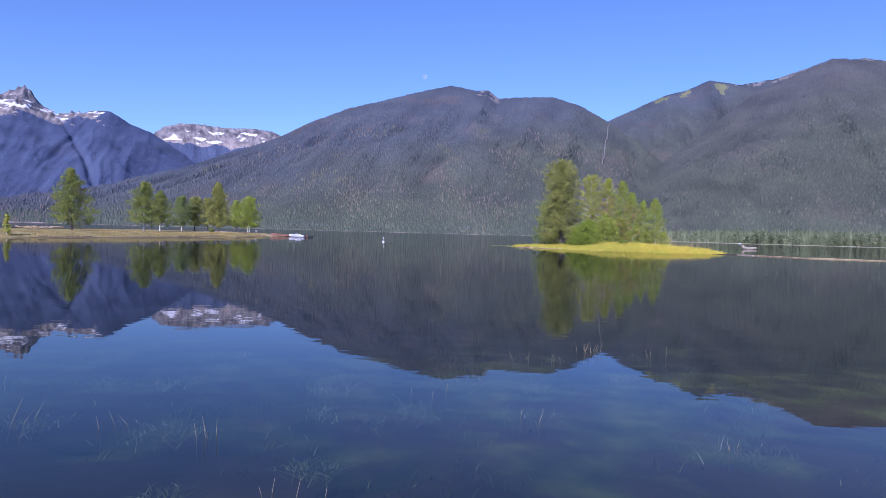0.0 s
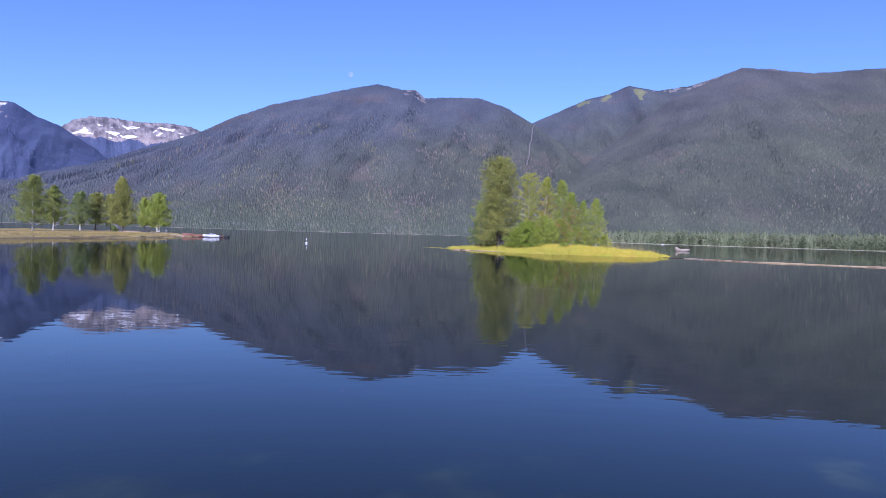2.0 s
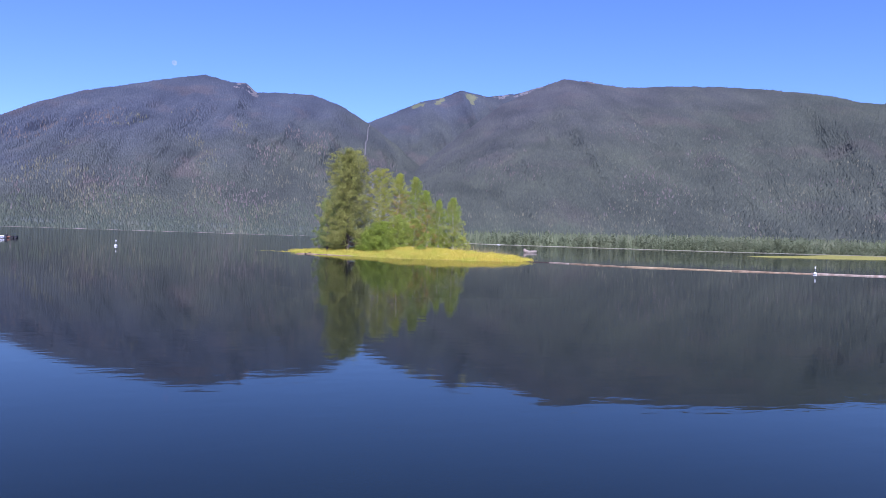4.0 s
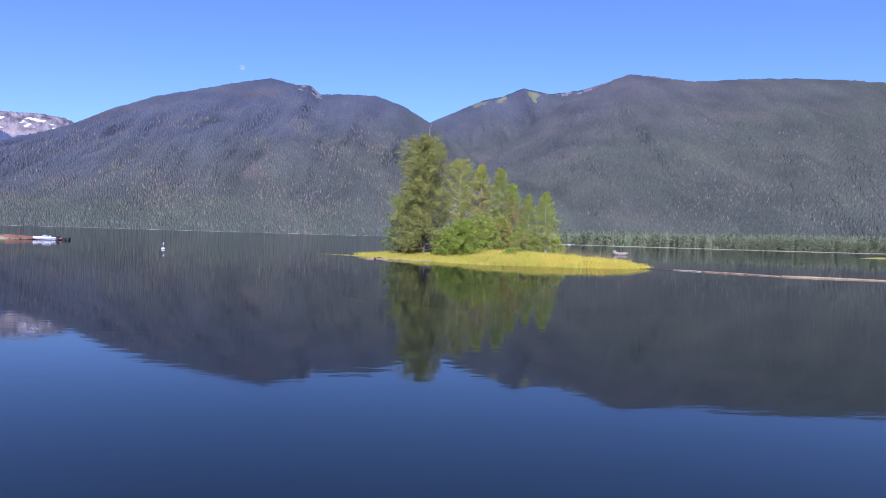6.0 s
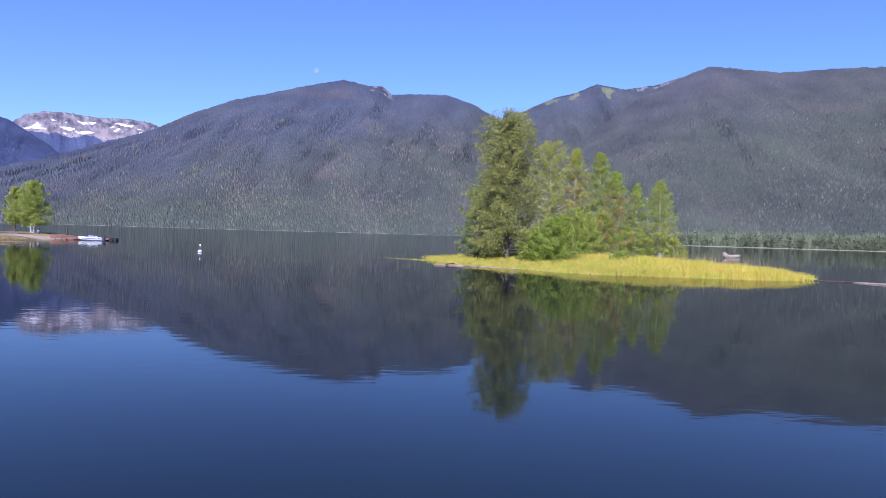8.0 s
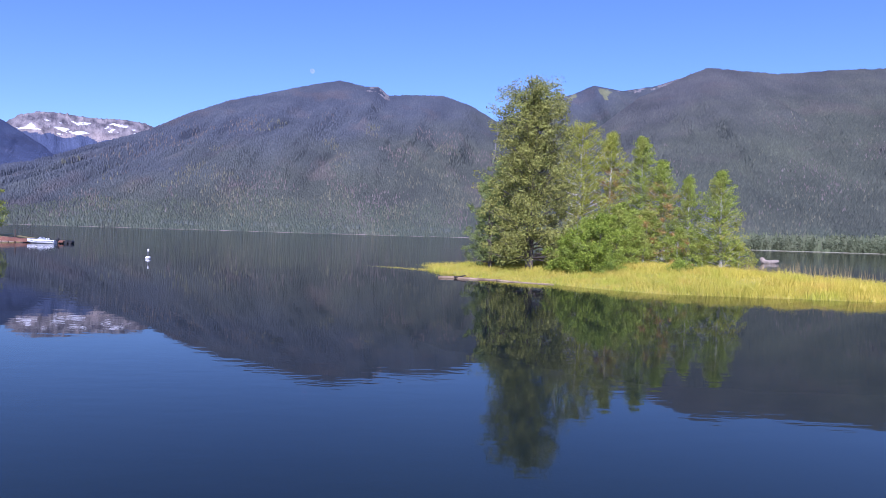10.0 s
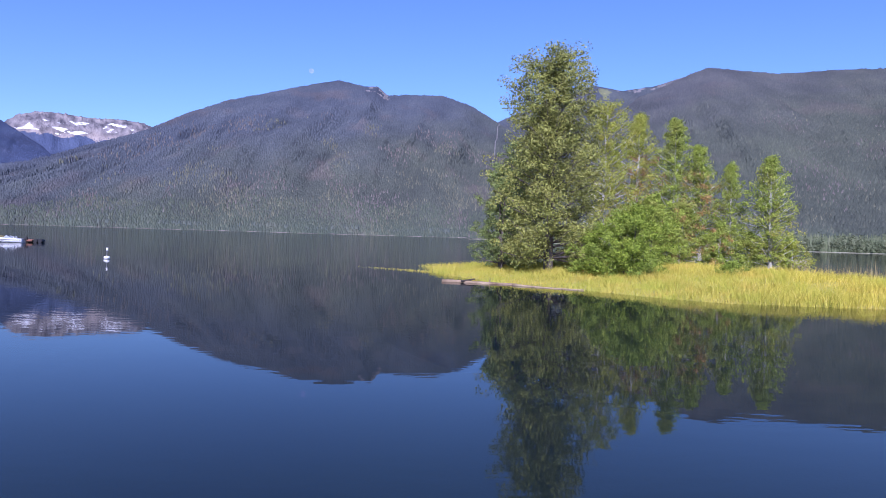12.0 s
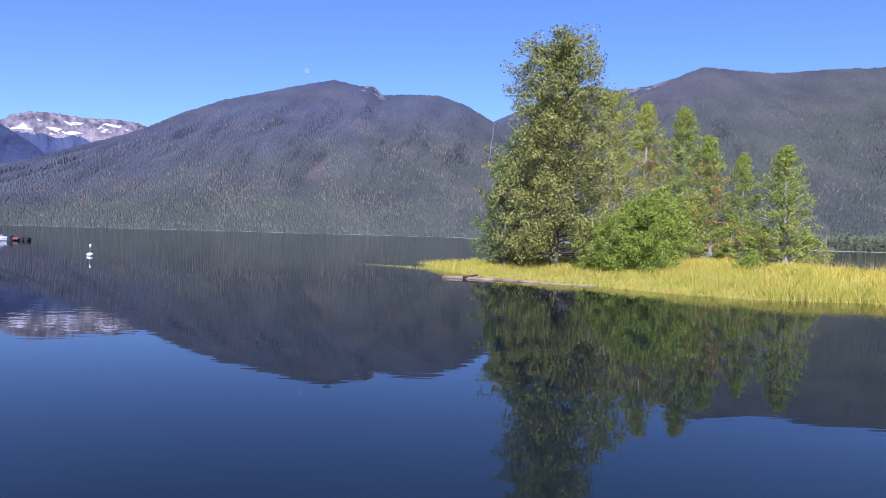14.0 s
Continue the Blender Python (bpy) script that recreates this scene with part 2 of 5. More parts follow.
OLIVE = foliage("olive_stand_leaves", [(0.0, (0.088, 0.092, 0.066)), (0.6, (0.112, 0.114, 0.078)), (1.0, (0.150, 0.148, 0.098))], 0.01, (0.11, 0.11, 0.075), (0.5, 0.7), 0.0, 0.8, 0.12)
TAWNY = foliage("tawny_dead_needles", [(0.0, (0.092, 0.083, 0.078)), (0.6, (0.115, 0.102, 0.092)), (1.0, (0.150, 0.134, 0.120))], 0.01, (0.12, 0.10, 0.08), (0.5, 0.7), 0.0, 0.8, 0.12)
FRESH = foliage("shore_broadleaf", [(0.0, (0.064, 0.079, 0.058)), (0.6, (0.074, 0.088, 0.062)), (1.0, (0.098, 0.110, 0.074))], 0.01, (0.085, 0.095, 0.07), (0.5, 0.7), 0.0, 0.8, 0.12)
BELT = foliage("shore_wood_leaves", [(0.0, (0.092, 0.112, 0.056)), (0.6, (0.118, 0.138, 0.070)), (1.0, (0.165, 0.178, 0.098))], 0.02, (0.14, 0.145, 0.085), (0.5, 0.7), 0.05, 0.8, 0.15)
FARBELT = foliage("far_shore_leaves", [(0.0, (0.064, 0.078, 0.068)), (0.6, (0.080, 0.094, 0.076)), (1.0, (0.098, 0.108, 0.084))], 0.01, (0.11, 0.115, 0.080), (0.55, 0.7), 0.0, 0.8, 0.15)


# ---- mesh helpers ----
def part(name, bm, mat, parent=None, label=""):
    me = bpy.data.meshes.new(name)
    bm.to_mesh(me)
    bm.free()
    me.materials.append(mat)
    ob = new(name, me)
    ob.parent = parent
    if label:
        ob["label"] = label
    return ob


def array_mesh(name, verts, faces, mat, parent=None, smooth=False):
    """A mesh from numpy arrays: verts n x 3, faces all of one size."""
    me = bpy.data.meshes.new(name)
    n, k = faces.shape
    me.vertices.add(len(verts))
    me.vertices.foreach_set("co", np.ascontiguousarray(verts, dtype=np.float32).ravel())
    me.loops.add(n * k)
    me.loops.foreach_set("vertex_index", np.ascontiguousarray(faces, dtype=np.int32).ravel())
    me.polygons.add(n)
    me.polygons.foreach_set("loop_start", np.arange(0, n * k, k, dtype=np.int32))
    if smooth:
        me.polygons.foreach_set("use_smooth", np.ones(n, dtype=bool))
    for m in mat if isinstance(mat, (list, tuple)) else [mat]:
        me.materials.append(m)
    me.update(calc_edges=True)
    ob = new(name, me)
    ob.parent = parent
    return ob


def grid_faces(nu, nv):
    i, j = np.meshgrid(np.arange(nu - 1), np.arange(nv - 1), indexing="ij")
    a = (i * nv + j).ravel()
    return np.stack([a, a + nv, a + nv + 1, a + 1], 1)


def empty(name, loc, label="", category="", group="", rz=0.0):
    ob = new(name)
    ob.matrix_world = pose(*loc, 0, 0, rz)
    return tagged(ob, label, category, group)


def box(bm, size, at, bevel=0.0, rz=0.0, ry=0.0):
    r = bmesh.ops.create_cube(bm, size=1.0, matrix=pose(*at, 0, ry, rz) @ Matrix.Diagonal((*size, 1)))
    if bevel:
        es = list({e for v in r["verts"] for e in v.link_edges})
        bmesh.ops.bevel(bm, geom=es, offset=bevel, segments=2, affect="EDGES", profile=0.5)


def tube(bm, pts, radii, sides=8, wobble=0.0, rng=None):
    rings = []
    pts = [Vector(p) for p in pts]
    for i, p in enumerate(pts):
        d = (pts[min(i + 1, len(pts) - 1)] - pts[max(i - 1, 0)]).normalized()
        a = d.orthogonal().normalized() if abs(d.z) > 0.9 else d.cross(Vector((0, 0, 1))).normalized()
        b = d.cross(a)
        ring = []
        for k in range(sides):
            w = 2 * math.pi * k / sides
            r = radii[i] * (1 + (wobble * (rng.random() - 0.5) if rng is not None else 0))
            ring.append(bm.verts.new(p + (a * math.cos(w) + b * math.sin(w)) * r))
        rings.append(ring)
    for r0, r1 in zip(rings, rings[1:]):
        for k in range(sides):
            f = bm.faces.new((r0[k], r0[(k + 1) % sides], r1[(k + 1) % sides], r1[k]))
            f.smooth = True
    bm.faces.new(rings[0][::-1])
    bm.faces.new(rings[-1])


def fbm(x, y, z=0.0, octaves=5):
    return noise.fractal(Vector((x, y, z)), 1.0, 2.1, octaves)


def inside(poly, xs, ys):
    """Signed distance to a polygon, positive inside, for arrays of points."""
    p = np.array(poly, float)
    q = np.roll(p, -1, 0)
    best = np.full(xs.shape, 1e9)
    odd = np.zeros(xs.shape, bool)
    for (ax, ay), (bx, by) in zip(p, q):
        t = np.clip(((xs - ax) * (bx - ax) + (ys - ay) * (by - ay)) / ((bx - ax) ** 2 + (by - ay) ** 2), 0, 1)
        best = np.minimum(best, np.hypot(xs - ax - t * (bx - ax), ys - ay - t * (by - ay)))
        cut = ((ay > ys) != (by > ys)) & (xs < (bx - ax) * (ys - ay) / (by - ay + 1e-12) + ax)
        odd ^= cut
    return np.where(odd, best, -best)


# ---- water and ground ----
def axis(near_lo, near_hi, step, far, grow=1.35):
    a = list(np.arange(near_lo, near_hi + 0.01, step))
    d = step
    while a[-1] < far:
        d *= grow
        a.append(a[-1] + d)
    d = step
    while a[0] > -far:
        d *= grow
        a.insert(0, a[0] - d)
    return np.array(a)


xs, ys = axis(-24, 24, 1.0, 6500), axis(-24, 24, 1.0, 6500)
gx, gy = np.meshgrid(xs, ys, indexing="ij")
shelf = np.interp(gy, [-400, -60, -22, -13.5, -11.5, -7, 3, 9, 16, 24, 40, 200], [6, 3.2, 1.7, 0.35, -0.02, -0.45, -0.70, -0.85, -1.1, -2.2, -5, -6])
bumps = np.array([0.10 * fbm(a * 0.35, b * 0.35) + 0.05 * fbm(a * 1.3, b * 1.3, 5, 3) for a, b in zip(gx.ravel(), gy.ravel())]).reshape(gx.shape)
gz = shelf + bumps
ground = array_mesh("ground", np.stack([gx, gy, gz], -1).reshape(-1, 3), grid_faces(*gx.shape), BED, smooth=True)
tagged(ground, "brown silty lake bed rising to a beach", "ground", kind="structure")

wx, wy = np.array([-6000, -40, 40, 6000.0]), np.array([-10.9, 0, 120, 6000.0])
ax2, ay2 = np.meshgrid(wx, wy, indexing="ij")
lake = array_mesh("water", np.stack([ax2, ay2, np.zeros_like(ax2)], -1).reshape(-1, 3), grid_faces(4, 4), WATER)
lake.visible_shadow = False
tagged(lake, "calm dark blue lake mirroring forested mountains", "lake", kind="structure")


# ---- mountains ----
def along(pts, s):
    p = np.array(pts, float)
    d = np.r_[0, np.cumsum(np.hypot(*(np.diff(p[:, :2], axis=0)).T))]
    d /= d[-1]
    return np.stack([np.interp(s, d, p[:, k]) for k in range(p.shape[1])], -1)


class Mountain:
    """A slope between a foot line and a ridge line, with gullies that run downhill, and a back side."""

    def __init__(self, name, ridge, foot, ns, nv, gully, freq, power, mats, label, seed, fine=6.0, jag=0.0, bare=1.0, ravines=(), even=0, skew=0.0):
        s = np.linspace(0, 1, ns)
        v = np.r_[np.linspace(0, 1, nv), 1.06, 1.2, 1.5]
        R, F = along(ridge, s), along(foot, s)
        self.foot, self.ridge = F, R
        # lower slopes follow an evened-out crest
        rz = R[:, 2].copy()
        for _ in range(even):
            rz[1:-1] = (rz[:-2] + 2 * rz[1:-1] + rz[2:]) / 4
        P = np.zeros((ns, len(v), 3))
        for i in range(ns):
            for j, w in enumerate(v):
                xy = F[i, :2] + (R[i, :2] - F[i, :2]) * w
                z = (rz[i] + (R[i, 2] - rz[i]) * min(w, 1.0) ** 4) * (w ** power if w <= 1 else max(0.0, 1 - (w - 1) * 1.6))
                env = math.sin(math.pi * min(w, 1.0) ** 0.8) if w < 1 else 0.0
                warp = 0.25 * fbm(s[i] * freq * 0.6, w * 2.5, seed + 9, 3)
                # fall lines lean along the slope
                lean = s[i] - skew * (w - 0.5) * max(0.0, 1 - 1.5 * s[i])
                g = 1 - abs(fbm((lean + warp / freq) * freq, w * 0.9, seed, 4)) * 2.2
                z += gully * env * (g - 0.45) + fine * env * fbm(xy[0] * 0.01, xy[1] * 0.01, seed, 4)
                z += fine * 0.35 * fbm(s[i] * 90, 0.5, seed, 3) * min(1, w * w)
                z += jag * (abs(fbm(s[i] * 70, w * 3, seed + 2, 4)) * 2 - 0.7) * min(1, w ** 4) * (1 if z > 560 and s[i] < bare else 0.1)
                for s0, v0, s1, v1, deep, wide in ravines:
                    k = (w - v0) / (v1 - v0)
                    if -0.15 < k < 1.15:
                        z -= deep * env * math.sin(math.pi * (k + 0.15) / 1.3) ** 0.5 * math.exp(-((s[i] - s0 - (s1 - s0) * k + 0.3 * wide * math.sin(9 * w)) / wide) ** 2)
                P[i, j] = (xy[0], xy[1], max(z, 0.0) - (1.0 if j == 0 else 0.0))
        self.P, self.s, self.v, self.nv = P, s, v, nv
        self.ob = array_mesh(name, P.reshape(-1, 3), grid_faces(ns, len(v)), mats, smooth=True)
        tagged(self.ob, label, "mountain", kind="structure")

    def at(self, s, v):
        a, b = s * (len(self.s) - 1), v * (self.nv - 1)
        i, j = np.minimum(a.astype(int), len(self.s) - 2), np.minimum(b.astype(int), self.nv - 2)
        fa, fb = (a - i)[:, None], (b - j)[:, None]
        P = self.P
        return (P[i, j] * (1 - fa) + P[i + 1, j] * fa) * (1 - fb) + (P[i, j + 1] * (1 - fa) + P[i + 1, j + 1] * fa) * fb

    def paint(self, index, test):
        """Give the faces whose middle (s, v, place) passes the test another material."""
        for f in self.ob.data.polygons:
            n = len(self.v)
            i, j = divmod(f.vertices[0], n)
            if test(self.s[i], self.v[j], Vector(self.P[i, j])):
                f.material_index = index


def conifers(name, places, heights, widths, mat, seed, label, category="forest", sides=4, tiers=((0.0, 0.62, 1.0), (0.36, 1.0, 0.72))):
    """Many needle trees as stacked cones, one object."""
    rng = np.random.default_rng(seed)
    n = len(places)
    ang = np.arange(sides) * 2 * math.pi / sides
    V, Fc = [], []
    stride = (sides + 1) * len(tiers)
    rot = rng.random(n) * 6.28
    lean = rng.normal(0, 0.03, (n, 2))
    for k, (lo, hi, w) in enumerate(tiers):
        jit = 1 + 0.35 * (rng.random((n, sides)) - 0.5)
        a = ang[None] + rot[:, None] + k
        r = widths[:, None] * w * jit * 0.5
        drop = heights[:, None] * (lo + 0.06 * (rng.random((n, sides)) - 0.5))
        ring = np.stack([places[:, None, 0] + r * np.cos(a), places[:, None, 1] + r * np.sin(a), places[:, None, 2] + drop], -1)
        tip = places + np.stack([lean[:, 0] * heights, lean[:, 1] * heights, heights * hi], -1)
        V.append(np.concatenate([ring, tip[:, None]], 1))
        for q in range(sides):
            Fc.append((k * (sides + 1) + q, k * (sides + 1) + (q + 1) % sides, k * (sides + 1) + sides))
    verts = np.concatenate(V, 1).reshape(-1, 3)
    faces = (np.array(Fc)[None] + (np.arange(n) * stride)[:, None, None]).reshape(-1, 3)
    ob = array_mesh(name, verts, faces, mat, smooth=True)
    return tagged(ob, label, category, kind="stuff")


def wood(mt, count, seed, keep=None, low=0.0, high=1.0, tall=(15, 26), bias=1.0, plump=0.4):
    rng = np.random.default_rng(seed)
    s, v = rng.random(count), low + (high - low) * rng.random(count) ** bias
    p = mt.at(s, v)
    if keep is not None:
        ok = keep(s, v, p, rng)
        p = p[ok]
    h = tall[0] + (tall[1] - tall[0]) * rng.random(len(p)) ** 1.3
    v = v[ok] if keep is not None else v
    h *= np.interp(v, [0.0, 0.7, 0.95, 1.0], [1.0, 0.95, 0.8, 0.65])
    return p - np.array([0, 0, 1.0]) - 0.18 * np.c_[h * 0, h * 0, h], h, h * (plump + 0.2 * rng.random(len(p)))


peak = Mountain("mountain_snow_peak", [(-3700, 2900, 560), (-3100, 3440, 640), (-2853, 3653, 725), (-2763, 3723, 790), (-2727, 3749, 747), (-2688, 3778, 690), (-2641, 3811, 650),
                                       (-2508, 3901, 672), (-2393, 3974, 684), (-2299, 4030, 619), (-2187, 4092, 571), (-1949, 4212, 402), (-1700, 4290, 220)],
                [(-2600, 1500), (-1900, 2050), (-1650, 2300), (-1400, 2600), (-1150, 2800)], 300, 80, 24, 9, 1.05, [HAZED_FLOOR, SUMMIT], "steep forested mountain with a bare snowy summit", 3, 8, 22, 0.64, [(0.76, 0.0, 0.571, 1.0, 26, 0.007), (0.60, 0.45, 0.655, 0.92, 14, 0.006)], 400)
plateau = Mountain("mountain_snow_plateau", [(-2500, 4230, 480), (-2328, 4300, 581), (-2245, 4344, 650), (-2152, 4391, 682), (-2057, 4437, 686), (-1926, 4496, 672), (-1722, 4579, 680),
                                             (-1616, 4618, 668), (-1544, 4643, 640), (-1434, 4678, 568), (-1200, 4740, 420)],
                   [(-2100, 3700), (-1650, 3900), (-1100, 4050)], 220, 70, 24, 9, 0.9, [ALPINE, HAZED_FLOOR], "distant bare rock plateau streaked with snow", 21, 8, 6)
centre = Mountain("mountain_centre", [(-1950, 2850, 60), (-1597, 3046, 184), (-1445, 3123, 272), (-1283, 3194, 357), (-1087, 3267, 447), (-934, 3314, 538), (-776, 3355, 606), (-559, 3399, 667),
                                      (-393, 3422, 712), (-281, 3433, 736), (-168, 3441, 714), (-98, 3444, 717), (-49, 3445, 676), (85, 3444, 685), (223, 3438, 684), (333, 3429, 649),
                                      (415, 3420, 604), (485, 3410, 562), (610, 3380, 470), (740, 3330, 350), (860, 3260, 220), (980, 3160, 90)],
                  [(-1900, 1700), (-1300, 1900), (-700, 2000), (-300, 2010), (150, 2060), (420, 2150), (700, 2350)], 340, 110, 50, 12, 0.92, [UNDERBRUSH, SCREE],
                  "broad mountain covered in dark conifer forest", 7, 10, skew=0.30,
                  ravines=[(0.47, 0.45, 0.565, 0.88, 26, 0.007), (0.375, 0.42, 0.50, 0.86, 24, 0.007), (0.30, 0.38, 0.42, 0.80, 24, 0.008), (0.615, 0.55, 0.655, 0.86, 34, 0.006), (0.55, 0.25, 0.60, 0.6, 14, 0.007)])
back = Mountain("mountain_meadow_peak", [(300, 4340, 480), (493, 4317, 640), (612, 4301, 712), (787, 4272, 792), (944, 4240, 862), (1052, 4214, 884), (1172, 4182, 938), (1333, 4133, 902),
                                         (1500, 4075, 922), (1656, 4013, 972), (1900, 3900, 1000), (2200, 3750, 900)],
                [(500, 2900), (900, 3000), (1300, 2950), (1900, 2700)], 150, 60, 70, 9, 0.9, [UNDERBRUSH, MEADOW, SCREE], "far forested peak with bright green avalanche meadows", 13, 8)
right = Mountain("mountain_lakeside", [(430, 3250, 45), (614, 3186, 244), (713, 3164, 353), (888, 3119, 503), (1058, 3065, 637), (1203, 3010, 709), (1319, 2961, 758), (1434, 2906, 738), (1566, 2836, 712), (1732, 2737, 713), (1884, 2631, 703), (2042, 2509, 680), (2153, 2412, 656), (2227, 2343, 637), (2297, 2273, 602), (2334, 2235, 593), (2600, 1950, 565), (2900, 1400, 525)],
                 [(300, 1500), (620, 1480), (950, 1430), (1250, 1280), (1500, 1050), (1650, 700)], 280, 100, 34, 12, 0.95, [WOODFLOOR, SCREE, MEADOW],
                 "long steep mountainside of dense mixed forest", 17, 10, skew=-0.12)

peak.paint(1, lambda s, v, p: p.z > 565 + 90 * fbm(p.x * 0.006, p.y * 0.006, 4) + max(0, s - 0.6) * 500 and s < 0.68 + 0.05 * fbm(p.x * 0.012, p.z * 0.012, 6))
plateau.paint(1, lambda s, v, p: p.z < 525 + 50 * fbm(p.x * 0.008, p.y * 0.008, 8))
centre.paint(1, lambda s, v, p: -160 < p.x < -50 and v > 0.93 and fbm(p.x * 0.03, p.z * 0.03, 2) > -0.12)


def meadow(s, v, x, z):
    """Open meadows below the far peak's crest, as slanted ovals over the slope."""
    m = np.zeros(np.shape(x), bool)
    for cx, cz, w, h, tilt in ((905, 820, 42, 15, 0.30), (1030, 848, 34, 15, 0.62), (1200, 862, 20, 46, -0.3), (1215, 885, 34, 20, -0.1)):
        dx, dz = x - cx, z - cz - tilt * (x - cx)
        m |= (dx / w) ** 2 + (dz / h) ** 2 < 1
    return m


back.paint(1, lambda s, v, p: bool(meadow(s, v, p.x, p.z)))
back.paint(2, lambda s, v, p: p.x > 1290 and v > 0.955 and fbm(p.x * 0.02, p.z * 0.02, 3) > 0.05)


# cut line down the valley side
cut_v = np.linspace(0.52, 0.985, 28)
cut = []
for v in cut_v:
    q = centre.at(np.linspace(0.6, 0.95, 200), np.full(200, v))
    k = np.argmin(abs((q[:, 0] - 1.7) / (q[:, 1] + 7.3) - (0.1355 + 0.0075 * (v - 0.52) / 0.465)))
    cut.append(q[k])
cut = np.array(cut)


def clear_centre(s, v, p, r):
    """No trees on the bald knob under the crest, nor on the cut line."""
    near = np.abs(p[:, 0] - np.interp(v, cut_v, cut[:, 0])) < 8
    return ~((p[:, 0] > -168) & (p[:, 0] < -50) & (v > 0.935) & (r.random(len(s)) > 0.12)) & ~(near & (v > 0.52))


forests = [
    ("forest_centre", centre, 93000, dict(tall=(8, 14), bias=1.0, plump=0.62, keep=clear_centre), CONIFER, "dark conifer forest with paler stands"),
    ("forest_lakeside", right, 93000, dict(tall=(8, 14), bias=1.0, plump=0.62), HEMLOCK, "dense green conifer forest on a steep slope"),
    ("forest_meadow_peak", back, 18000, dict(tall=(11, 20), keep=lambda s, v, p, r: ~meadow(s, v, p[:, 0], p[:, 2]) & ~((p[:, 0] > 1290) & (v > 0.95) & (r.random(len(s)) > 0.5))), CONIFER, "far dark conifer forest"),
    ("forest_snow_peak", peak, 26000, dict(tall=(5.5, 10), plump=0.75, keep=lambda s, v, p, r: (p[:, 2] < 520 + 90 * r.random(len(s))) | (s > 0.68)), HAZED_WOOD, "needle forest tinted with painted blue haze below a snowy summit"),
    ("forest_plateau", plateau, 9000, dict(tall=(7, 13), keep=lambda s, v, p, r: p[:, 2] < 500 + 40 * r.random(len(s))), HAZED_WOOD, "needle forest tinted with painted blue haze below a bare plateau"),
]


def patchy(scale, seed, level, spots, fade=0.35):
    """Trees in drifts: a patch noise, raised near the given spots (easting, height, half-width, half-height)."""
    def keep(s, v, p, r):
        f = np.array([fbm(a * scale, c * scale * 1.5, seed, 4) for a, c in p[:, (0, 2)]])
        w = np.full(len(s), -0.25) - 0.0012 * np.maximum(0, p[:, 2] - 280)
        for cx, cz, rx, rz in spots:
            w = np.maximum(w, 0.60 * np.exp(-((p[:, 0] - cx) / rx) ** 2 - ((p[:, 2] - cz) / rz) ** 2) - 0.25)
        return f + w > level + fade * r.random(len(s))
    return keep


forests += [
    ("pale_stand_centre", centre, 22000, dict(tall=(11, 18), high=0.62, plump=0.42, keep=patchy(0.007, 31, 0.06, [(150, 215, 230, 60), (330, 235, 130, 45), (-350, 110, 330, 60), (-50, 70, 350, 50), (-620, 190, 160, 30), (250, 80, 200, 50)])), OLIVE, "paler olive stands of broadleaf trees"),
    ("tawny_stand_centre", centre, 16000, dict(tall=(11, 19), high=0.7, plump=0.4, keep=patchy(0.006, 47, 0.08, [(0, 150, 420, 70), (-420, 120, 300, 60), (-880, 300, 140, 70), (250, 320, 260, 80)])), TAWNY, "tawny dead trees scattered in the forest"),
    ("shore_stand_centre", centre, 7000, dict(tall=(9, 15), high=0.11, plump=0.75), FRESH, "green broadleaf trees on the lowest slope"),
    ("pale_stand_lakeside", right, 8000, dict(tall=(8, 13), high=0.6, plump=0.6, keep=patchy(0.007, 33, 0.10, [(760, 90, 240, 70), (1150, 100, 200, 80), (1500, 160, 250, 120)])), OLIVE, "paler olive stands of broadleaf trees"),
    ("tawny_stand_lakeside", right, 11000, dict(tall=(8, 13), high=0.6, plump=0.55, keep=patchy(0.006, 53, 0.10, [(1050, 150, 220, 90), (1350, 220, 250, 120), (700, 210, 150, 80)])), TAWNY, "tawny dead trees scattered in the forest"),
]
for k, (nm, mt, cnt, kw, mt_leaf, lab) in enumerate(forests):
    p, h, w = wood(mt, cnt, 40 + k, **kw)
    conifers(nm, p, h, w, mt_leaf, 60 + k, lab, sides=4, tiers=((0.0, 1.0, 1.0),))

# pale gravel line at the far water's edge
SHORE_STONE = surface("pale_shore_gravel", [(0.40, (0.10, 0.09, 0.07)), (0.6, (0.36, 0.28, 0.25))], 0.02, 0.9, 0.6, 0.1)
sp = along([(-1500, 1780), (-1300, 1893), (-700, 1993), (-300, 2003), (150, 2053), (420, 2143), (700, 2340)], np.linspace(0, 1, 120))
strip = np.concatenate([np.c_[sp, np.full(120, -0.3)], np.c_[sp + [0, 9], 0.7 + 0.9 * np.sin(np.arange(120) * 2.3) * np.sin(np.arange(120) * 0.61)], np.c_[sp + [0, 26], np.full(120, 3.0)]]).reshape(3, 120, 3).swapaxes(0, 1)
tagged(array_mesh("shore_gravel", strip.reshape(-1, 3), grid_faces(120, 3), SHORE_STONE, smooth=True), "pale gravel beach along the far shore", "shore", kind="structure")


CUTGRASS = surface("cut_brush", [(0.3, (0.12, 0.115, 0.11)), (0.7, (0.20, 0.19, 0.18))], 0.05, 0.95, 0.3, 0.5)
strip = np.stack([cut + [-2.4, -3, 3], cut + [2.4, -3, 3]], 1)
tagged(array_mesh("cut_line", strip.reshape(-1, 3), grid_faces(len(cut), 2), CUTGRASS), "pale bare line cut down a forested slope", "clearing", kind="structure")

DELTA_SAND = surface("pale_delta_sand", [(0.3, (0.26, 0.25, 0.15)), (0.7, (0.42, 0.39, 0.27))], 0.05, 0.9, 1.5, 0.05)
